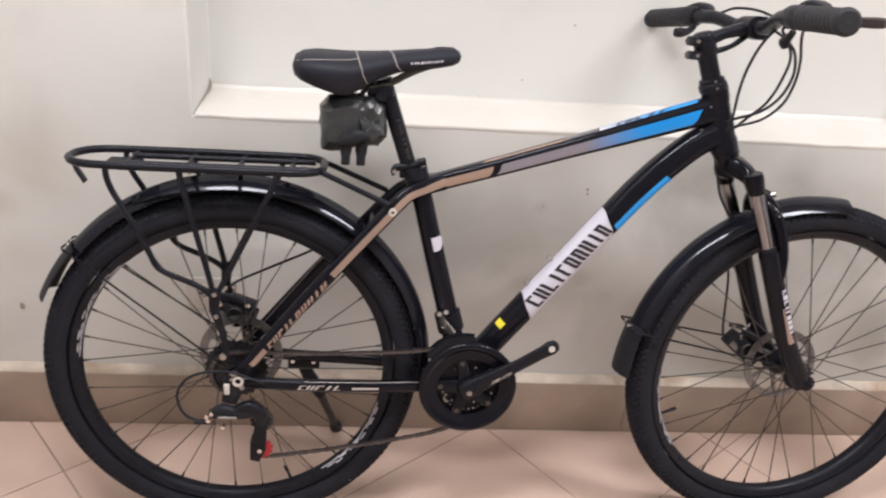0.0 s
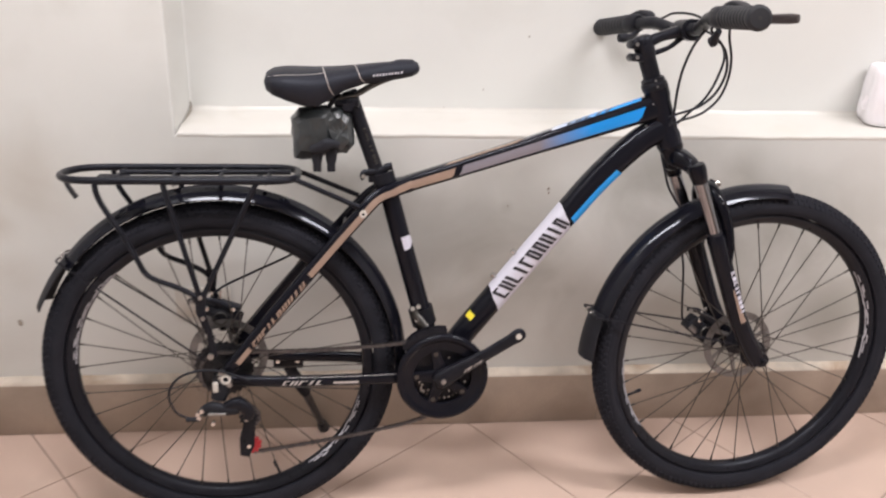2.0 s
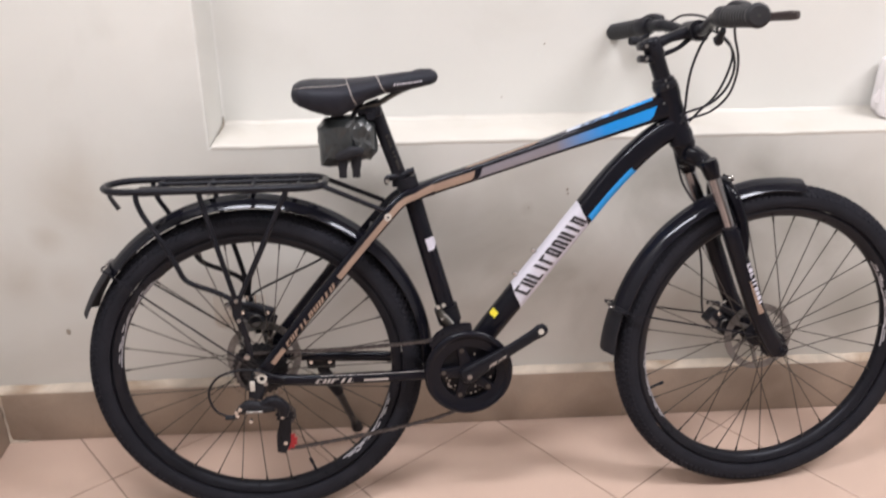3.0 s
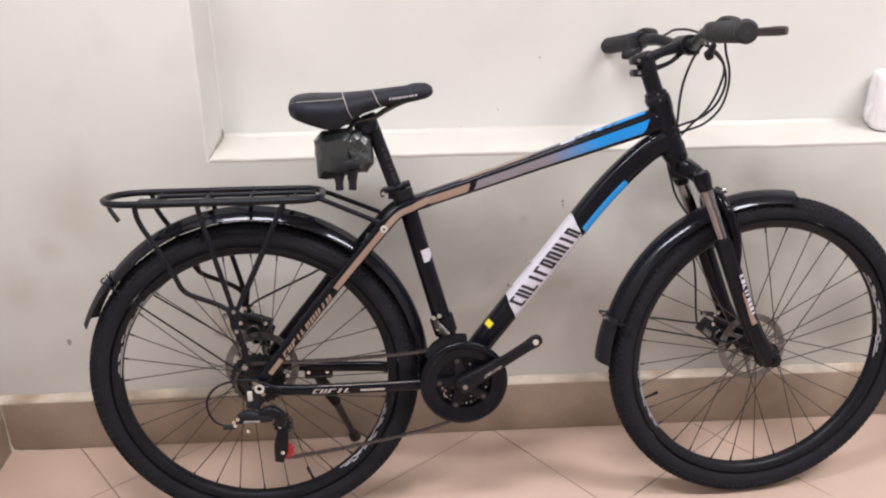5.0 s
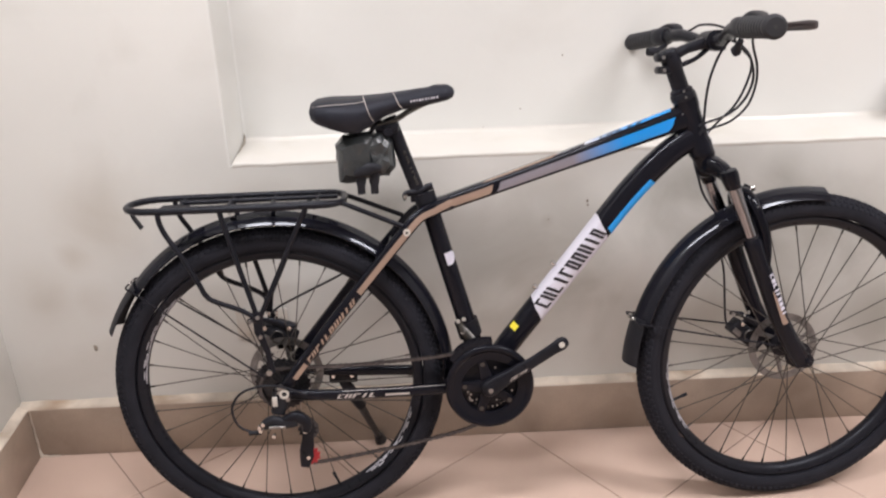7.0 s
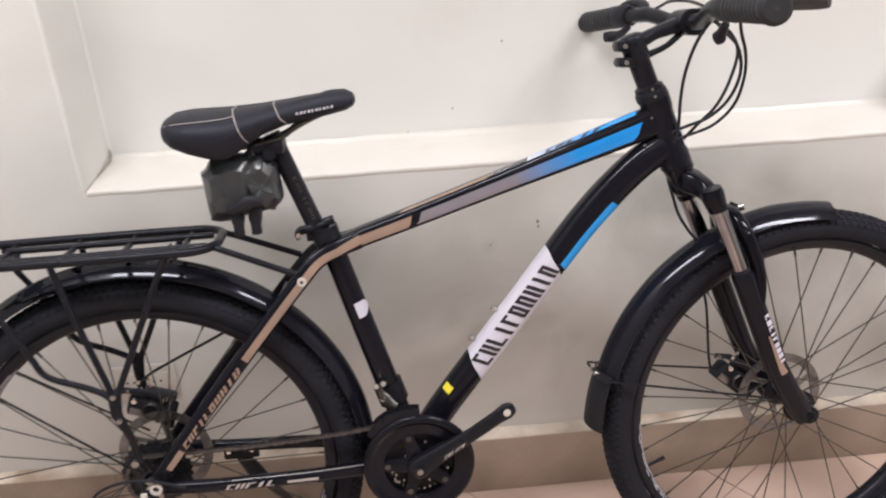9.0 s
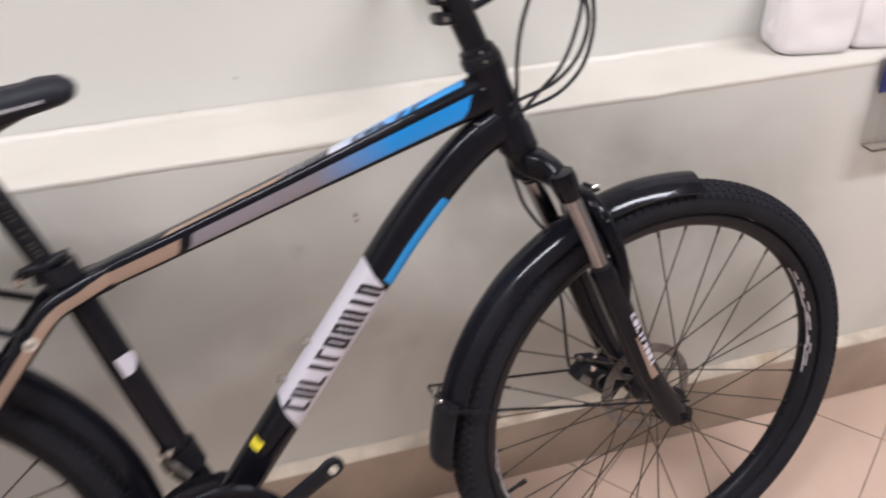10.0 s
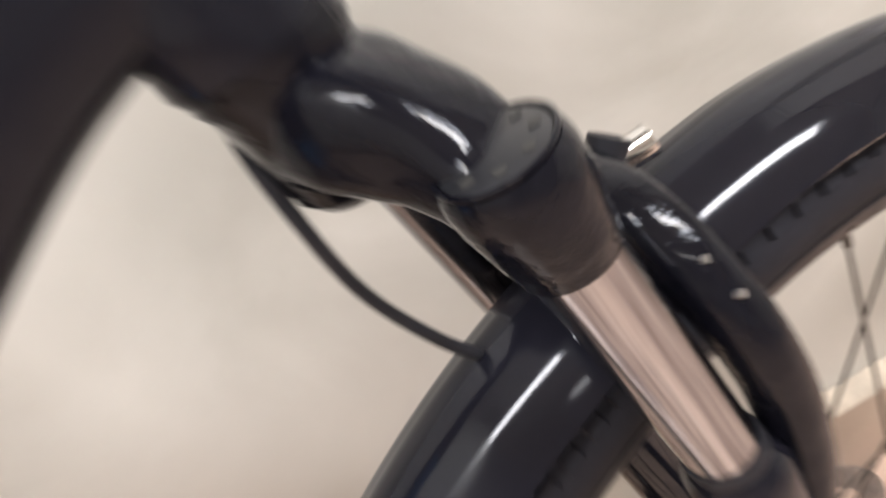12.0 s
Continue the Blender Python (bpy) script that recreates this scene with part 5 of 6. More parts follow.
def cassette():
    root = new("cassette")
    root.parent = bicycle
    root["label"] = "black seven speed sprocket cluster"
    for k in range(7):
        r = 0.0590 - 0.0056 * k
        bm = bmesh.new()
        toothed(bm, RA, r, 0.030 + 0.0047 * k, 0.0022, 28 - 2 * k, 0.016, 0.0035)
        bike("sprocket", bm, COG, root, "dark steel sprocket", angle=30)
    bm = bmesh.new()
    turned(bm, RA, [(0.072, 0.0265), (0.072, 0.028), (0.02, 0.028), (0.02, 0.0265)], 48)
    bike("spoke_guard", bm, CLEAR, root, "clear plastic spoke guard")
    bm = bmesh.new()
    bolt(bm, B(*RA, 0.064), (0, -1, 0), 0.012, 0.010, 6)
    bolt(bm, B(*RA, 0.072), (0, -1, 0), 0.006, 0.010, 10)
    bike("axle_nut", bm, ALLOY, root, "worn axle nut")


cassette()


def derailleur():
    root = new("rear_derailleur")
    root.parent = bicycle
    root["label"] = "black rear derailleur with a red jockey wheel"

    def one(name, bm, material=PLASTIC, label=""):
        return bike(name, bm, material, root, label, angle=50)
    bm = bmesh.new()
    tube(bm, [B(-0.350, 0.352, 0.076), B(-0.356, 0.330, 0.078), B(-0.362, 0.305, 0.080)], 0.006, [0.020, 0.018, 0.014], 12, 2.6)
    one("hanger", bm)
    bm = bmesh.new()
    turned(bm, (-0.345, 0.350), [(0.010, 0.082), (0.010, 0.086), (0.0055, 0.086), (0.0055, 0.082)], 24)
    one("pivot_ring", bm, SOCKET, "pale ring of the pivot")
    for x, z, r, h in ((-0.352, 0.366, 0.006, 0.006), (-0.338, 0.338, 0.0045, 0.006)):
        bm = bmesh.new()
        bolt(bm, B(x, z, 0.080), (0, -1, 0), r, h)
        one("screw", bm, ALLOY, "bright screw")
    bm = bmesh.new()
    add_box(bm, B(-0.370, 0.325, 0.089), B(-0.360, 0.346, 0.084), 0.001)
    one("decal", bm, SOCKET, "white decal")
    bm = bmesh.new()
    tube(bm, spline([B(-0.392, 0.283, 0.086), B(-0.372, 0.294, 0.090), B(-0.345, 0.289, 0.092), B(-0.322, 0.290, 0.090)], 4), 0.010, [0.010, 0.0125, 0.011, 0.010], 14, 2.6)
    one("cage_arm", bm)
    bm = bmesh.new()
    tube(bm, spline([B(-0.352, 0.292, 0.090), B(-0.325, 0.303, 0.092), B(-0.305, 0.286, 0.090), B(-0.306, 0.268, 0.088)], 4), 0.010, [0.008, 0.012, 0.0125, 0.009], 16, 2.6)
    one("spring_body", bm, SATIN)
    bm = bmesh.new()
    add_box(bm, B(-0.380, 0.282, 0.1035), B(-0.346, 0.287, 0.098), 0.001)
    one("trim_plate", bm, ALLOY, "silver trim")
    for x, z in ((-0.400, 0.284), (-0.392, 0.290), (-0.372, 0.262), (-0.398, 0.276)):
        bm = bmesh.new()
        bolt(bm, B(x, z, 0.090), (0, -1, 0), 0.0042, 0.010)
        one("adjuster_screw", bm, CHROME, "bright adjuster screw")
    for off in (0.046, 0.060):
        bm = bmesh.new()
        tube(bm, [B(-0.306, 0.275, off), B(-0.309, 0.235, off), B(-0.314, 0.192, off), B(-0.320, 0.166, off)], 0.0012, [0.010, 0.0115, 0.0150, 0.009], 12, 2.4)
        one("cage_plate", bm, SATIN)
    bm = bmesh.new()
    rod(bm, B(-0.306, 0.268, 0.044), B(-0.306, 0.268, 0.078), 0.009, 12)
    one("pivot", bm, SATIN)
    for x, z, mat, lab, off in ((-0.308, 0.252, PLASTIC, "black jockey wheel", 0.053), (-0.306, 0.190, RED, "red plastic jockey wheel", 0.053)):
        bm = bmesh.new()
        toothed(bm, (x, z), 0.0205, off, 0.007, 11, 0.004, 0.004)
        wheel_part = one("jockey_wheel", bm, mat, lab)
        bm = bmesh.new()
        bolt(bm, B(x - 0.004, z, 0.060), (0, -1, 0), 0.0045, 0.005)
        bike("jockey_bolt", bm, CHROME, wheel_part, "bright bolt")
    bm = bmesh.new()
    wire(bm, [B(-0.30, 0.345, 0.080), B(-0.365, 0.372, 0.088), B(-0.425, 0.364, 0.092), B(-0.452, 0.328, 0.092), B(-0.440, 0.285, 0.092), B(-0.402, 0.268, 0.091)], 0.0026, 8, 8)
    one("gear_cable", bm, PLASTIC, "black gear cable loop")
    bm = bmesh.new()
    rod(bm, B(-0.424, 0.270, 0.092), B(-0.398, 0.270, 0.091), 0.005, 10)
    one("barrel_adjuster", bm)


derailleur()


def chain():
    off = 0.052
    c = (BBX, BBZ)
    pts = [B(RA[0] + 0.042 * math.cos(radians(a)), RA[1] + 0.042 * math.sin(radians(a)), off) for a in range(-60, -280, -20)]
    pts = pts[::-1]
    run = [B(RA[0] + 0.044 * math.cos(radians(a)), RA[1] + 0.044 * math.sin(radians(a)), off) for a in range(230, 80, -15)]
    run += [B(-0.20, 0.394, off), B(-0.05, 0.401, off)]
    run += [B(c[0] + 0.084 * math.cos(radians(a)), c[1] + 0.084 * math.sin(radians(a)), off + 0.004) for a in range(95, -105, -12)]
    run += [B(0.0, 0.222, off), B(-0.16, 0.191, off), B(-0.29, 0.172, off)]
    run += [B(-0.306 + 0.021 * math.cos(radians(a)), 0.196 + 0.021 * math.sin(radians(a)), off) for a in range(-90, -200, -25)]
    run += [B(-0.318, 0.226, off), B(-0.292, 0.238, off), B(-0.288, 0.258, off), B(-0.300, 0.273, off), B(-0.33, 0.300, off)]
    line = spline(run, 10)
    dist = [0.0]
    for a, b in zip(line, line[1:]):
        dist.append(dist[-1] + (b - a).length)
    step, bm, k = 0.01275, bmesh.new(), 0
    while (k + 1) * step < dist[-1]:
        q = []
        for d in (k * step, (k + 1) * step):
            q.append(Vector([float(np.interp(d, dist, [p[j] for p in line])) for j in range(3)]))
        t = (q[1] - q[0]).normalized()
        wide = 0.0032 if k % 2 else 0.0021
        for s in (1, -1):
            tube(bm, [q[0] - t * 0.003 + B(0, 0, wide * s), q[0] + B(0, 0, wide * s), (q[0] + q[1]) / 2 + B(0, 0, wide * s), q[1] + B(0, 0, wide * s), q[1] + t * 0.003 + B(0, 0, wide * s)], 0.0006, [0.0022, 0.0042, 0.0030, 0.0042, 0.0022], 6)
        rod(bm, q[0] + B(0, 0, 0.0042), q[0] - B(0, 0, 0.0042), 0.0024, 6)
        k += 1
    ob = bike("chain", bm, CHAIN, None, "dark greasy steel chain")
    ob["kind"] = "stuff"


chain()


def front_derailleur():
    root = new("front_derailleur")
    root.parent = bicycle
    root["label"] = "black and silver front derailleur"
    bm = bmesh.new()
    tube(bm, [B(0.040, 0.462), B(0.050, 0.428)], 0.0255, None, 24)
    bike("clamp_band", bm, SATIN, root)
    bm = bmesh.new()
    tube(bm, spline([B(0.024, 0.470, 0.020), B(0.030, 0.452, 0.026), B(0.040, 0.440, 0.030), B(0.050, 0.430, 0.034)], 4), 0.007, [0.006, 0.010, 0.009], 10)
    bike("linkage", bm, STEEL, root, "dark steel linkage")
    for x, z in ((0.024, 0.470), (0.036, 0.474), (0.033, 0.446)):
        bm = bmesh.new()
        bolt(bm, B(x, z, 0.026), (-0.3, -1, 0.2), 0.0048, 0.008)
        bike("screw", bm, CHROME, root, "bright screw")
    for off in (0.046, 0.062):
        bm = bmesh.new()
        pts = [B(BBX + 0.100 * math.cos(radians(a)), BBZ + 0.100 * math.sin(radians(a)), off) for a in range(142, 78, -8)]
        tube(bm, pts, 0.0012, [0.006, 0.011, 0.009, 0.006], 10)
        bike("cage_plate", bm, SATIN, root)


front_derailleur()


def kickstand():
    root = new("kickstand")
    root.parent = bicycle
    root["label"] = "black kickstand, folded down"
    bm = bmesh.new()
    add_box(bm, B(-0.268, 0.298, -0.072), B(-0.204, 0.334, -0.080), 0.004)
    plate = bike("mount_plate", bm, PLASTIC, root, "black mounting plate")
    for x in (-0.258, -0.216):
        bm = bmesh.new()
        bolt(bm, B(x, 0.316, -0.072), (0, -1, 0), 0.0042, 0.003)
        bike("mount_screw", bm, CHROME, plate, "bright screw")
    bm = bmesh.new()
    tube(bm, [B(-0.236, 0.300, -0.080), B(-0.220, 0.266, -0.086), B(-0.202, 0.224, -0.104)], 0.011, [0.012, 0.016, 0.012], 12)
    bike("hinge", bm, SATIN, root)
    bm = bmesh.new()
    tube(bm, [B(-0.204, 0.230, -0.100), B(-0.188, 0.150, -0.170), B(-0.172, 0.068, -0.243)], [0.010, 0.0085, 0.008], None, 12)
    bike("stand_leg", bm, SATIN, root)
    bm = bmesh.new()
    tube(bm, [B(-0.174, 0.078, -0.234), B(-0.170, 0.058, -0.252), B(-0.168, 0.046, -0.263)], [0.0100, 0.014, 0.0135], None, 14)
    bike("stand_foot", bm, PLASTIC, root, "black rubber foot")


kickstand()


# -- cockpit
def cockpit():
    up = HEAD_UP
    base = B(HX, HZ)
    bm = bmesh.new()
    tube(bm, [base + up * 0.116, base + up * 0.119, base + up * 0.128, base + up * 0.131], [0.0236, 0.0250, 0.0250, 0.0230], None, 28)
    tube(bm, [base + up * 0.130, base + up * 0.137, base + up * 0.141], [0.0226, 0.0222, 0.0168], None, 28)
    headset = bike("headset", bm, SATIN, None, "black headset cup", True)
    for a in (0.122, 0.134):
        bm = bmesh.new()
        bolt(bm, base + up * a + B(-0.004, 0, 0.0218), (-0.2, -1, 0), 0.0022, 0.0032)
        bike("headset_pin", bm, ALLOY, headset, "bright pin", True)
    # stem: a sleeve on the steerer, two ears behind it, an arm and a thin web to the bar
    c = B(0.545, 1.018)
    bm = bmesh.new()
    tube(bm, [base + up * 0.139, base + up * 0.176, base + up * 0.180, base + up * 0.184, base + up * 0.214, base + up * 0.219, base + up * 0.221], [0.0168, 0.0168, 0.0172, 0.0192, 0.0190, 0.0165, 0.012], None, 28)
    s0 = base + up * 0.204
    tube(bm, spline([s0, s0 * 0.6 + c * 0.4 + B(0, 0.004), c], 6), [0.016, 0.0125, 0.016], [0.012, 0.0095, 0.013], 20, 2.6)
    s1 = base + up * 0.186
    tube(bm, spline([s1 + B(0.010, 0), s1 * 0.45 + c * 0.55 + B(0.004, -0.012), c + B(-0.004, -0.012)], 5), [0.007, 0.006, 0.008], [0.0055, 0.0042, 0.005], 14, 2.4)
    rod(bm, c + B(0, 0, 0.023), c + B(0, 0, -0.023), 0.0195, 24)
    stem = bike("stem", bm, SATIN, None, "satin black handlebar stem", True, 50)
    bm = bmesh.new()
    add_box(bm, c + Vector((0.006, -0.022, -0.020)), c + Vector((0.023, 0.022, 0.020)), 0.006)
    bike("face_plate", bm, SATIN, stem, "", True, 50)
    for x, z, size in ((0.444, 0.985, 0.0085), (0.446, 0.961, 0.0075)):
        bm = bmesh.new()
        add_box(bm, B(x - 0.010, z - size, 0.014), B(x + 0.024, z + size, -0.014), 0.004)
        rod(bm, B(x - 0.002, z, 0.019), B(x - 0.002, z, -0.019), 0.0062, 12)
        bike("clamp_ear", bm, SATIN, stem, "", True)
        bm = bmesh.new()
        bolt(bm, B(x - 0.002, z, 0.0185), (0, -1, 0), 0.0036, 0.0025)
        bike("clamp_bolt", bm, ALLOY, stem, "bright hex bolt", True)
    for s in (1, -1):
        bm = bmesh.new()
        bolt(bm, c + B(0.020, 0.010, 0.014 * s), (1, 0, 0.1), 0.0042, 0.006)
        bike("clamp_bolt", bm, SATIN, stem, "", True)
    # bar: a low rise with some sweep to the rear
    half = [c, c + B(0.0, 0.0, 0.036), c + B(0.001, 0.002, 0.055), c + B(-0.010, 0.013, 0.100), c + B(-0.018, 0.0155, 0.130), c + B(-0.032, 0.0135, 0.215), c + B(-0.048, 0.008, 0.328)]
    left = [Vector((p.x, -p.y, p.z)) for p in half]
    bm = bmesh.new()
    wire(bm, left[:0:-1] + half, 0.0122, 16, 6)
    bar = bike("handlebar", bm, SATIN, None, "black riser handlebar", True)
    for s, pts in ((1, half), (-1, left)):
        a, b = pts[-2], pts[-1]
        d = (b - a).normalized()
        root = new("grip")
        root.parent = bicycle
        root["label"] = "ribbed black rubber handlebar grip"
        bm = bmesh.new()
        start = b - d * 0.122
        ring, rad = [start - d * 0.005, start - d * 0.002, start + d * 0.006], [0.014, 0.0190, 0.0195]
        for k in range(8):
            q = start + d * (0.009 + 0.0128 * k)
            ring += [q, q + d * 0.0025, q + d * 0.009, q + d * 0.0115]
            rad += [0.0170, 0.0186, 0.0186, 0.0170]
        ring += [b - d * 0.004, b + d * 0.002, b + d * 0.006, b + d * 0.009]
        rad += [0.0190, 0.0202, 0.0195, 0.0150]
        sw = Sweep(ring, 0.01, None, 2.0, (0, 0, 1))
        sw.a = sw.b = rad
        sw.skin(bm, 24)
        bike("grip_sleeve", bm, GRIP, root, "", True, 30)
        bm = bmesh.new()
        bolt(bm, b + d * 0.0085, d, 0.003, 0.0012, 10)
        bike("grip_plug", bm, DARK, root, "", True)
        # gear shifter: a clamp round the bar, a flat pod over it, a thumb paddle below
        pod = start - d * 0.026
        bm = bmesh.new()
        tube(bm, [pod - d * 0.020, pod - d * 0.014, pod + d * 0.012, pod + d * 0.022], [0.0145, 0.0185, 0.0190, 0.0175], None, 20, 2.4, (0, 0, 1))
        shifter = bike("shifter", bm, PLASTIC, None, "black plastic gear shifter", True, 50)
        bm = bmesh.new()
        tube(bm, spline([pod + d * 0.062 + B(0.016, 0.012), pod + d * 0.035 + B(0.022, 0.019), pod + d * 0.005 + B(0.022, 0.021), pod - d * 0.020 + B(0.020, 0.016), pod - d * 0.034 + B(0.018, 0.006)], 5), [0.005, 0.012, 0.015, 0.013, 0.008], [0.004, 0.006, 0.008, 0.008, 0.006], 16, 2.6, (1, 0, 0))
        bike("shifter_hood", bm, PLASTIC, shifter, "", True, 50)
        bm = bmesh.new()
        paddle = [B(0.528, 1.012, 0.158), B(0.530, 1.002, 0.143), B(0.531, 0.995, 0.134), B(0.530, 0.991, 0.129)] if s > 0 else [B(0.512, 1.014, -0.150), B(0.494, 1.004, -0.136), B(0.474, 1.000, -0.125), B(0.462, 0.999, -0.120)]
        tube(bm, spline(paddle, 4), [0.005, 0.006, 0.0095, 0.008], [0.005, 0.0065, 0.0095, 0.006], 12, 2.4, (0, 0, 1))
        bike("thumb_lever", bm, PLASTIC, shifter, "", True)
        bm = bmesh.new()
        lever0 = pod - d * 0.030
        tube(bm, spline([lever0 + B(-0.006, 0.0), lever0 + B(0.016, -0.001), lever0 + B(0.034, -0.001, 0.004 * s), lever0 + B(0.044, 0.0, 0.014 * s)], 4), [0.014, 0.012, 0.009, 0.007], [0.015, 0.012, 0.009, 0.008], 14, 2.5, (0, 0, 1))
        body = bike("brake_lever", bm, SATIN, None, "black two finger brake lever", True, 50)
        bm = bmesh.new()
        tube(bm, spline([lever0 + B(0.038, 0.0, 0.008 * s), lever0 + B(0.054, -0.001, 0.030 * s), lever0 + B(0.064, -0.001, 0.062 * s), lever0 + B(0.072, -0.001, 0.094 * s), lever0 + B(0.079, -0.001, 0.114 * s), lever0 + B(0.080, -0.001, 0.118 * s)], 5), [0.004, 0.004, 0.0045, 0.003], [0.0085, 0.0075, 0.0085, 0.006], 12, 2.8, (1, 0, 0))
        bike("lever_blade", bm, BLADE, body, "brownish black enamelled lever blade", True, 50)
    # cables: gear and brake lines from the bar to the frame and fork
    lines = [
        [B(0.552, 1.026, 0.150), B(0.5449, 1.0246, 0.100), B(0.5415, 1.013, 0.080), B(0.5327, 0.9858, 0.060), B(0.5245, 0.9457, 0.045), B(0.5235, 0.9065, 0.032), B(0.5235, 0.8584, 0.024), B(0.518, 0.835, 0.020)],
        [B(0.548, 1.030, 0.165), B(0.540, 1.019, 0.110), B(0.562, 1.002, 0.090), B(0.5927, 0.9799, 0.070), B(0.606, 0.9436, 0.055), B(0.5952, 0.9048, 0.045), B(0.5678, 0.8759, 0.035), B(0.530, 0.8595, 0.024), B(0.515, 0.852, 0.020)],
        [B(0.552, 1.028, 0.170), B(0.5640, 1.0209, 0.130), B(0.5810, 1.0020, 0.100), B(0.6051, 0.9688, 0.070), B(0.6115, 0.9324, 0.055), B(0.6019, 0.8933, 0.045), B(0.5745, 0.8632, 0.035), B(0.5363, 0.8466, 0.024), B(0.516, 0.838, 0.020)],
        [B(0.575, 1.026, -0.150), B(0.590, 1.030, -0.080), B(0.6106, 1.0101, -0.010), B(0.6291, 0.9769, 0.0), B(0.6192, 0.9316, 0.0), B(0.5915, 0.8905, 0.010), B(0.565, 0.860, 0.0), B(0.545, 0.825, -0.024), B(0.527, 0.795, -0.022), B(0.5215, 0.775, -0.008), B(0.527, 0.745, 0.0), B(0.537, 0.714, 0.0), B(0.554, 0.686, 0.0), B(0.569, 0.6675, -0.004), B(0.579, 0.652, -0.030), B(0.596, 0.60, -0.052), B(0.618, 0.53, -0.062), B(0.632, 0.42, -0.075), B(0.637, 0.395, -0.072), B(0.645, 0.384, -0.066)],
        [B(0.560, 1.036, -0.190), B(0.572, 1.049, -0.150), B(0.564, 1.053, -0.100), B(0.560, 1.050, -0.030), B(0.552, 1.040, 0.040), B(0.560, 1.020, 0.090)],
    ]
    for pts in lines:
        bm = bmesh.new()
        wire(bm, pts, 0.0025, 8, 8)
        bike("cable", bm, PLASTIC, None, "black cable housing", True)


cockpit()

# -- rear brake cable, down the far seat stay to the caliper
bm = bmesh.new()
wire(bm, [B(-0.078, 0.685, -0.052), B(-0.150, 0.608, -0.060), B(-0.215, 0.563, -0.058), B(-0.301, 0.524, -0.050), B(-0.362, 0.494, -0.050), B(-0.386, 0.470, -0.056)], 0.0025, 8, 8)
bike("cable", bm, PLASTIC, None, "black brake cable housing")

# -- plastic pouch under the saddle
pouch = tagged(new("plastic_pouch"), "smoky plastic wrapped packet hanging under the saddle", "pouch")
pouch.matrix_world = bicycle.matrix_world


def crumpled(name, outline, deep, at_off, cuts, seed, label):
    """A wrapped lump: an outline swollen to both sides, then creased by noise."""
    bm = bmesh.new()
    cx, cz = sum(p[0] for p in outline) / len(outline), sum(p[1] for p in outline) / len(outline)
    edge = [p for a, b in zip(outline, outline[1:] + outline[:1]) for p in [(a[0] + (b[0] - a[0]) * k / cuts, a[1] + (b[1] - a[1]) * k / cuts) for k in range(cuts)]]
    rings = []
    for k in range(9):
        u = -1 + k / 4
        size = (1 - abs(u) ** 3.2 * 0.34) * (1 if abs(u) < 1 else 0.92)
        rings.append([])
        for x, z in edge:
            p = B(cx + (x - cx) * size, cz + (z - cz) * size, at_off + deep * u)
            q = p * 38 + Vector((seed, 0, seed))
            crease = 1 - abs(noise.noise(q * 1.4)) * 2.2
            p += Vector((noise.noise(q), 1.4 * noise.noise(q + Vector((7, 0, 3))), noise.noise(q + Vector((0, 5, 9))))) * 0.0030 + (p - B(cx, cz, at_off)).normalized() * 0.0035 * crease
            rings[-1].append(bm.verts.new(p))
    n = len(edge)
    for r0, r1 in zip(rings, rings[1:]):
        for k in range(n):
            bm.faces.new((r0[k], r0[(k + 1) % n], r1[(k + 1) % n], r1[k]))
    for ring in (rings[0], rings[-1]):
        mid = Vector()
        for v in ring:
            mid += v.co / n
        hub = []
        for size in (0.66, 0.33):
            hub.append([])
            for v in ring:
                p = mid + (v.co - mid) * size
                hub[-1].append(bm.verts.new(p + Vector((0, 0.0045 * noise.noise(p * 60 + Vector((seed, 0, 0))) + 0.003 * noise.noise(p * 130), 0))))
        for r0, r1 in zip((ring, hub[0]), hub):
            for k in range(n):
                bm.faces.new((r0[k], r0[(k + 1) % n], r1[(k + 1) % n], r1[k]))
        top = bm.verts.new(mid)
        for k in range(n):
            bm.faces.new((hub[1][k], hub[1][(k + 1) % n], top))
    settle(bm, False)
    part(name, bm, SMOKE, pouch, label, S, True, 28)


crumpled("pouch_body", [(-0.208, 0.846), (-0.192, 0.860), (-0.168, 0.866), (-0.132, 0.864), (-0.128, 0.800), (-0.140, 0.778), (-0.172, 0.773), (-0.204, 0.771)], 0.044, 0.004, 5, 3.1, "crumpled smoky plastic")
crumpled("side_fold", [(-0.150, 0.860), (-0.116, 0.864), (-0.098, 0.848), (-0.095, 0.800), (-0.106, 0.783), (-0.128, 0.782), (-0.142, 0.800)], 0.030, 0.014, 5, 8.7, "folded end of the smoky plastic wrap")
for x in (-0.162, -0.136):
    bm = bmesh.new()
    tube(bm, [B(x + 0.002, 0.796, 0.036), B(x, 0.774, 0.038), B(x, 0.764, 0.038), B(x, 0.750, 0.038)], [0.011, 0.0105, 0.008, 0.008], None, 14)
    settle(bm, False)
    part("peg", bm, PLASTIC, pouch, "black plastic peg", S)
bm = bmesh.new()
tube(bm, spline([B(-0.172, 0.790, 0.048), B(-0.152, 0.797, 0.053), B(-0.138, 0.803, 0.054), B(-0.122, 0.800, 0.050)], 4), [0.005, 0.007, 0.006], [0.008, 0.012, 0.007], 12)
settle(bm, False)
part("buckle", bm, PLASTIC, pouch, "black plastic buckle", S)
bm = bmesh.new()
wire(bm, [B(-0.140, 0.866, 0.02), B(-0.128, 0.880, 0.024), B(-0.120, 0.885, 0.0)], 0.004, 8, 4)
settle(bm, False)
part("strap", bm, PLASTIC, pouch, "", S)

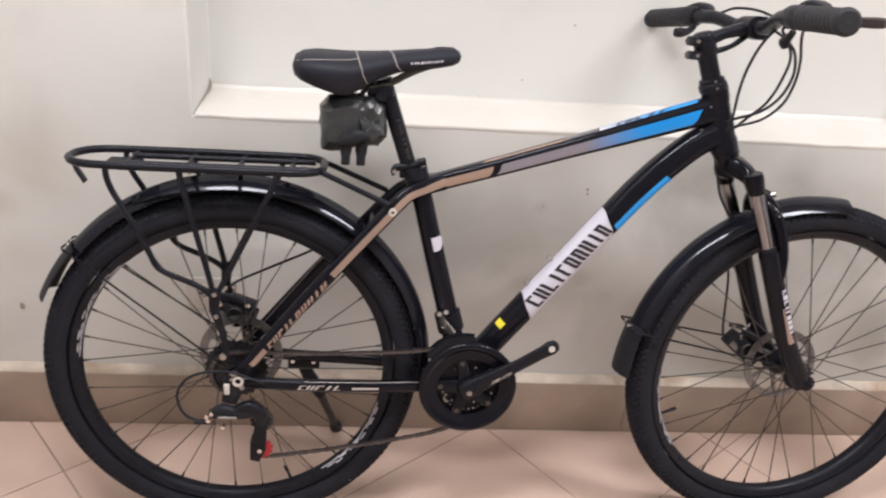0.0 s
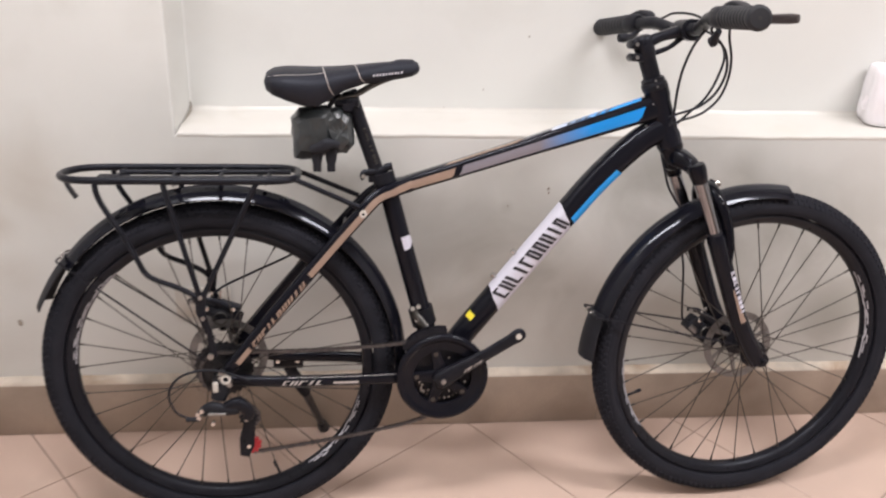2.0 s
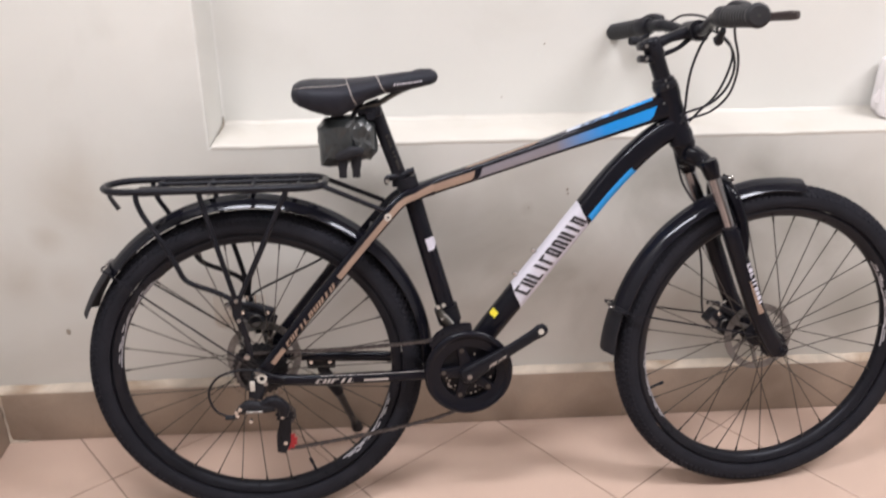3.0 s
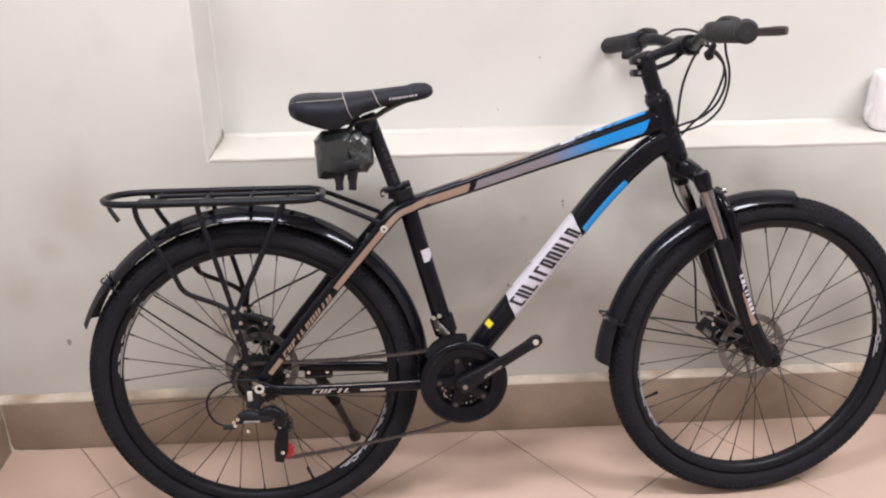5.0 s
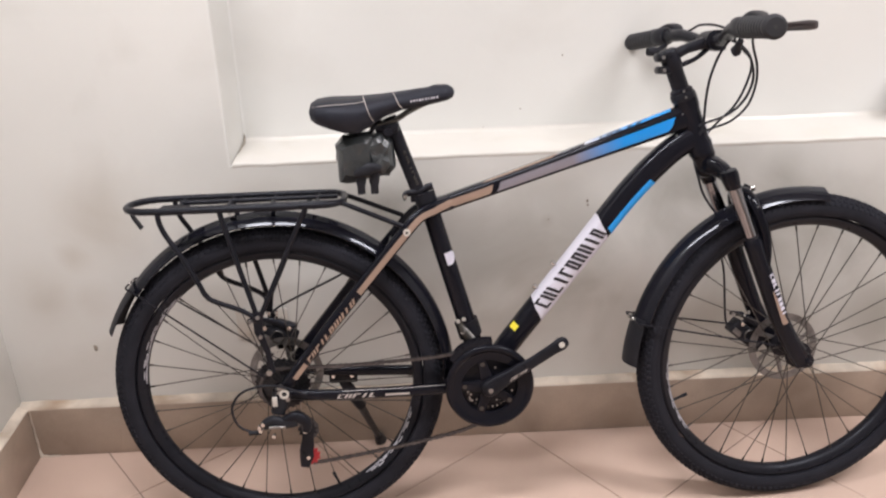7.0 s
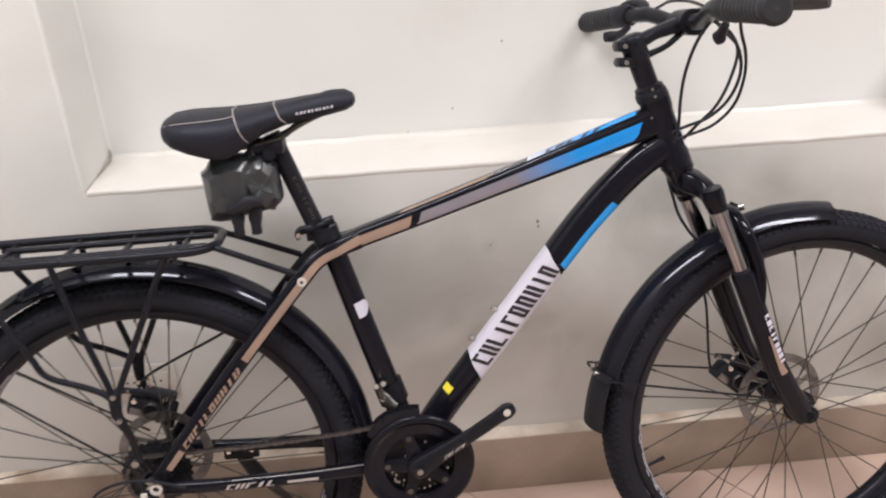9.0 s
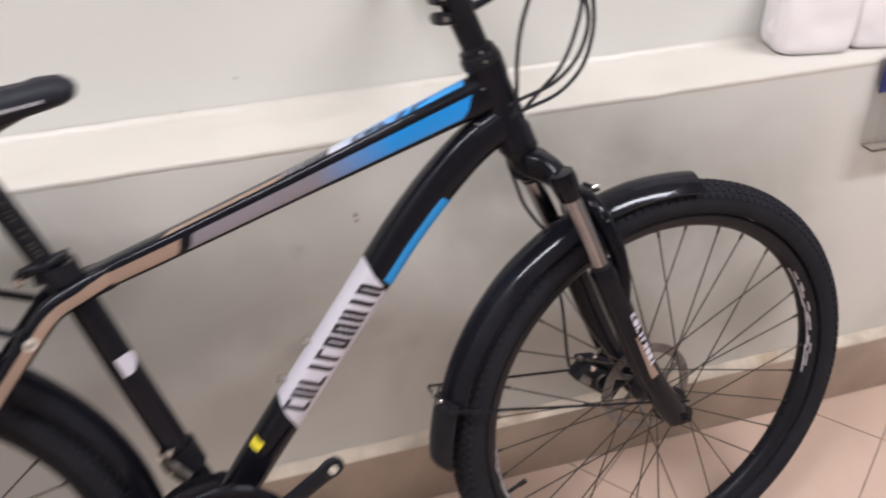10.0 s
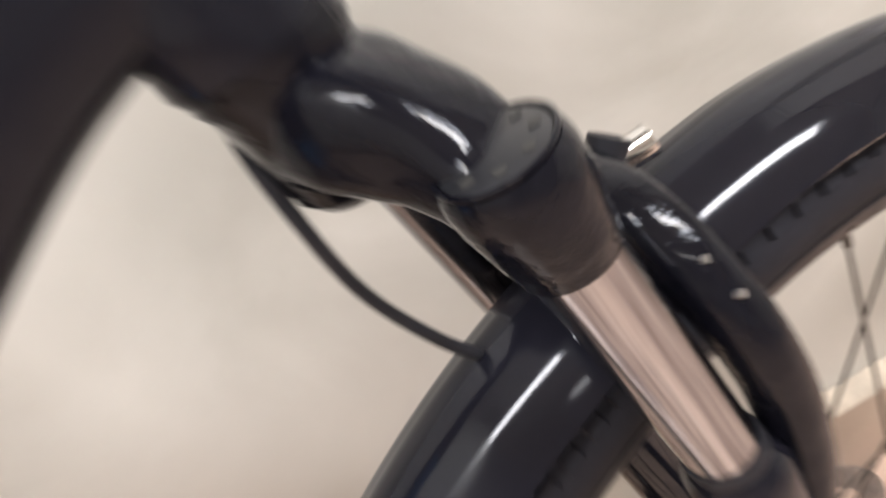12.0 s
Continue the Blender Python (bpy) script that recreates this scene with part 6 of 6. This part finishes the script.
# ---- things on the ledge ----
def parcel(x, y, z, w, d, h, turn, label):
    root = tagged(new("plastic_pack"), label, "package", "packs on the ledge")
    root.matrix_world = pose(x, y, z, 0, 0, turn)
    bm = bmesh.new()
    add_box(bm, (-w / 2, -d / 2, 0), (w / 2, d / 2, h))
    bmesh.ops.subdivide_edges(bm, edges=bm.edges[:], cuts=9, use_grid_fill=True)
    for v in bm.verts:
        p = v.co.copy()
        ex, ey, ez = abs(p.x) / (w / 2), abs(p.y) / (d / 2), abs(p.z - h / 2) / (h / 2)
        r = 1 - 0.075 * max(0, ex ** 4 + ey ** 4 + ez ** 4 - 1.25)
        q = Vector((p.x * r, p.y * r, h / 2 + (p.z - h / 2) * r))
        q += Vector((1, 1, 0.6)) * 0.004 * noise.noise(p * 26)
        q.z = max(q.z, 0.0)
        v.co = q
    part("wrapped_body", bm, PACK, root, "crumpled white plastic wrap", smooth=True, angle=70)
    # the welded seam along the top and the gathered end of the wrap
    bm = bmesh.new()
    pts = [Vector((-w * 0.40 + w * 0.80 * k / 8, 0.006 * math.sin(k * 1.9), h * 0.985 + 0.0020 * math.sin(k * 2.7))) for k in range(9)]
    tube(bm, pts, 0.0016, 0.0065, 8, 2.0, (0, 0, 1))
    part("seam", bm, PACK, root, "welded seam of the wrap")
    bm = bmesh.new()
    tube(bm, [Vector((-w * 0.455, -d * 0.20, h * 0.44)), Vector((-w * 0.480, -d * 0.20, h * 0.40)), Vector((-w * 0.505, -d * 0.18, h * 0.34)), Vector((-w * 0.490, -d * 0.18, h * 0.26))], [0.006, 0.005, 0.006, 0.004], [0.014, 0.010, 0.012, 0.008], 12, 2.0, (0, 1, 0))
    part("gathered_end", bm, PACK, root, "gathered end of the wrap")
    return root


parcel(1.080, 0.087, NZ0 + 0.0128, 0.124, 0.088, 0.130, -13, "white plastic wrapped pack lying on the ledge")
second = parcel(1.201, 0.075, NZ0 + 0.0135, 0.118, 0.090, 0.122, -13, "white plastic pack with navy print lying on the ledge")
bm = bmesh.new()
add_box(bm, (-0.045, -0.026, 0.1150), (0.030, 0.026, 0.1185), 0.001)
part("print", bm, NAVY, second, "navy blue print")

holder = tagged(new("leaflet_holder"), "clear acrylic wall holder with a navy blue card", "holder")
holder.matrix_world = pose(1.234, 0, 0.567)
bm = bmesh.new()
add_box(bm, (-0.075, -0.006, 0), (0.075, -0.003, 0.165), 0.001)
part("back_plate", bm, CLEAR, holder)
bm = bmesh.new()
add_box(bm, (-0.075, -0.034, 0.0), (0.075, -0.031, 0.12), 0.001)
add_box(bm, (-0.075, -0.031, 0.0), (0.075, -0.006, 0.003))
part("front_plate", bm, CLEAR, holder)
bm = bmesh.new()
add_box(bm, (-0.073, -0.014, 0.095), (0.073, -0.010, 0.161), 0.001)
part("card", bm, NAVY, holder, "navy blue card")

# ---- floor tiles ----
TILE_SIZE, TURN_DEG, OX, OY = 0.393, 37.5, -0.714, -0.171


def clipped(poly, lo, hi):
    for axis, bound, keep in ((0, lo[0], 1), (0, hi[0], -1), (1, lo[1], 1), (1, hi[1], -1)):
        out = []
        for i, p in enumerate(poly):
            q = poly[(i + 1) % len(poly)]
            pin, qin = (p[axis] - bound) * keep >= 0, (q[axis] - bound) * keep >= 0
            if pin:
                out.append(p)
            if pin != qin:
                t = (bound - p[axis]) / (q[axis] - p[axis])
                out.append((p[0] + t * (q[0] - p[0]), p[1] + t * (q[1] - p[1])))
        poly = out
        if len(poly) < 3:
            return []
    return poly


def tile_mesh(poly):
    bm = bmesh.new()
    cx, cy = sum(p[0] for p in poly) / len(poly), sum(p[1] for p in poly) / len(poly)
    rings = []
    for k, z in ((1.0, -0.004), (1.0, -0.0008), (0.995, 0.0)):
        rings.append([bm.verts.new((cx + (x - cx) * k, cy + (y - cy) * k, z)) for x, y in poly])
    n = len(poly)
    for r0, r1 in zip(rings, rings[1:]):
        for i in range(n):
            bm.faces.new((r0[i], r0[(i + 1) % n], r1[(i + 1) % n], r1[i]))
    bm.faces.new(rings[-1])
    return mesh_of("tile", bm, TILE, False)


half = TILE_SIZE / 2 - 0.0012
square = [(-half, -half), (half, -half), (half, half), (-half, half)]
whole = tile_mesh(square)
ct, st = math.cos(radians(TURN_DEG)), math.sin(radians(TURN_DEG))
for i in range(-20, 21):
    for k in range(-20, 21):
        u, v = (i + 0.5) * TILE_SIZE, (k + 0.5) * TILE_SIZE
        cx, cy = OX + u * ct - v * st, OY + u * st + v * ct
        poly = [(cx + x * ct - y * st, cy + x * st + y * ct) for x, y in square]
        cut = clipped(poly, (X0 + 0.001, Y2 + 0.001), (X1 - 0.001, -0.001))
        if not cut:
            continue
        inside = all(X0 < x < X1 and Y2 < y < 0 for x, y in poly)
        if inside:
            ob = new("tile", whole)
            ob.matrix_world = pose(cx, cy, 0, 0, 0, TURN_DEG)
        else:
            ob = new("tile", tile_mesh([(x - cx, y - cy) for x, y in cut]))
            ob.matrix_world = pose(cx, cy, 0)
        ob.parent = floor
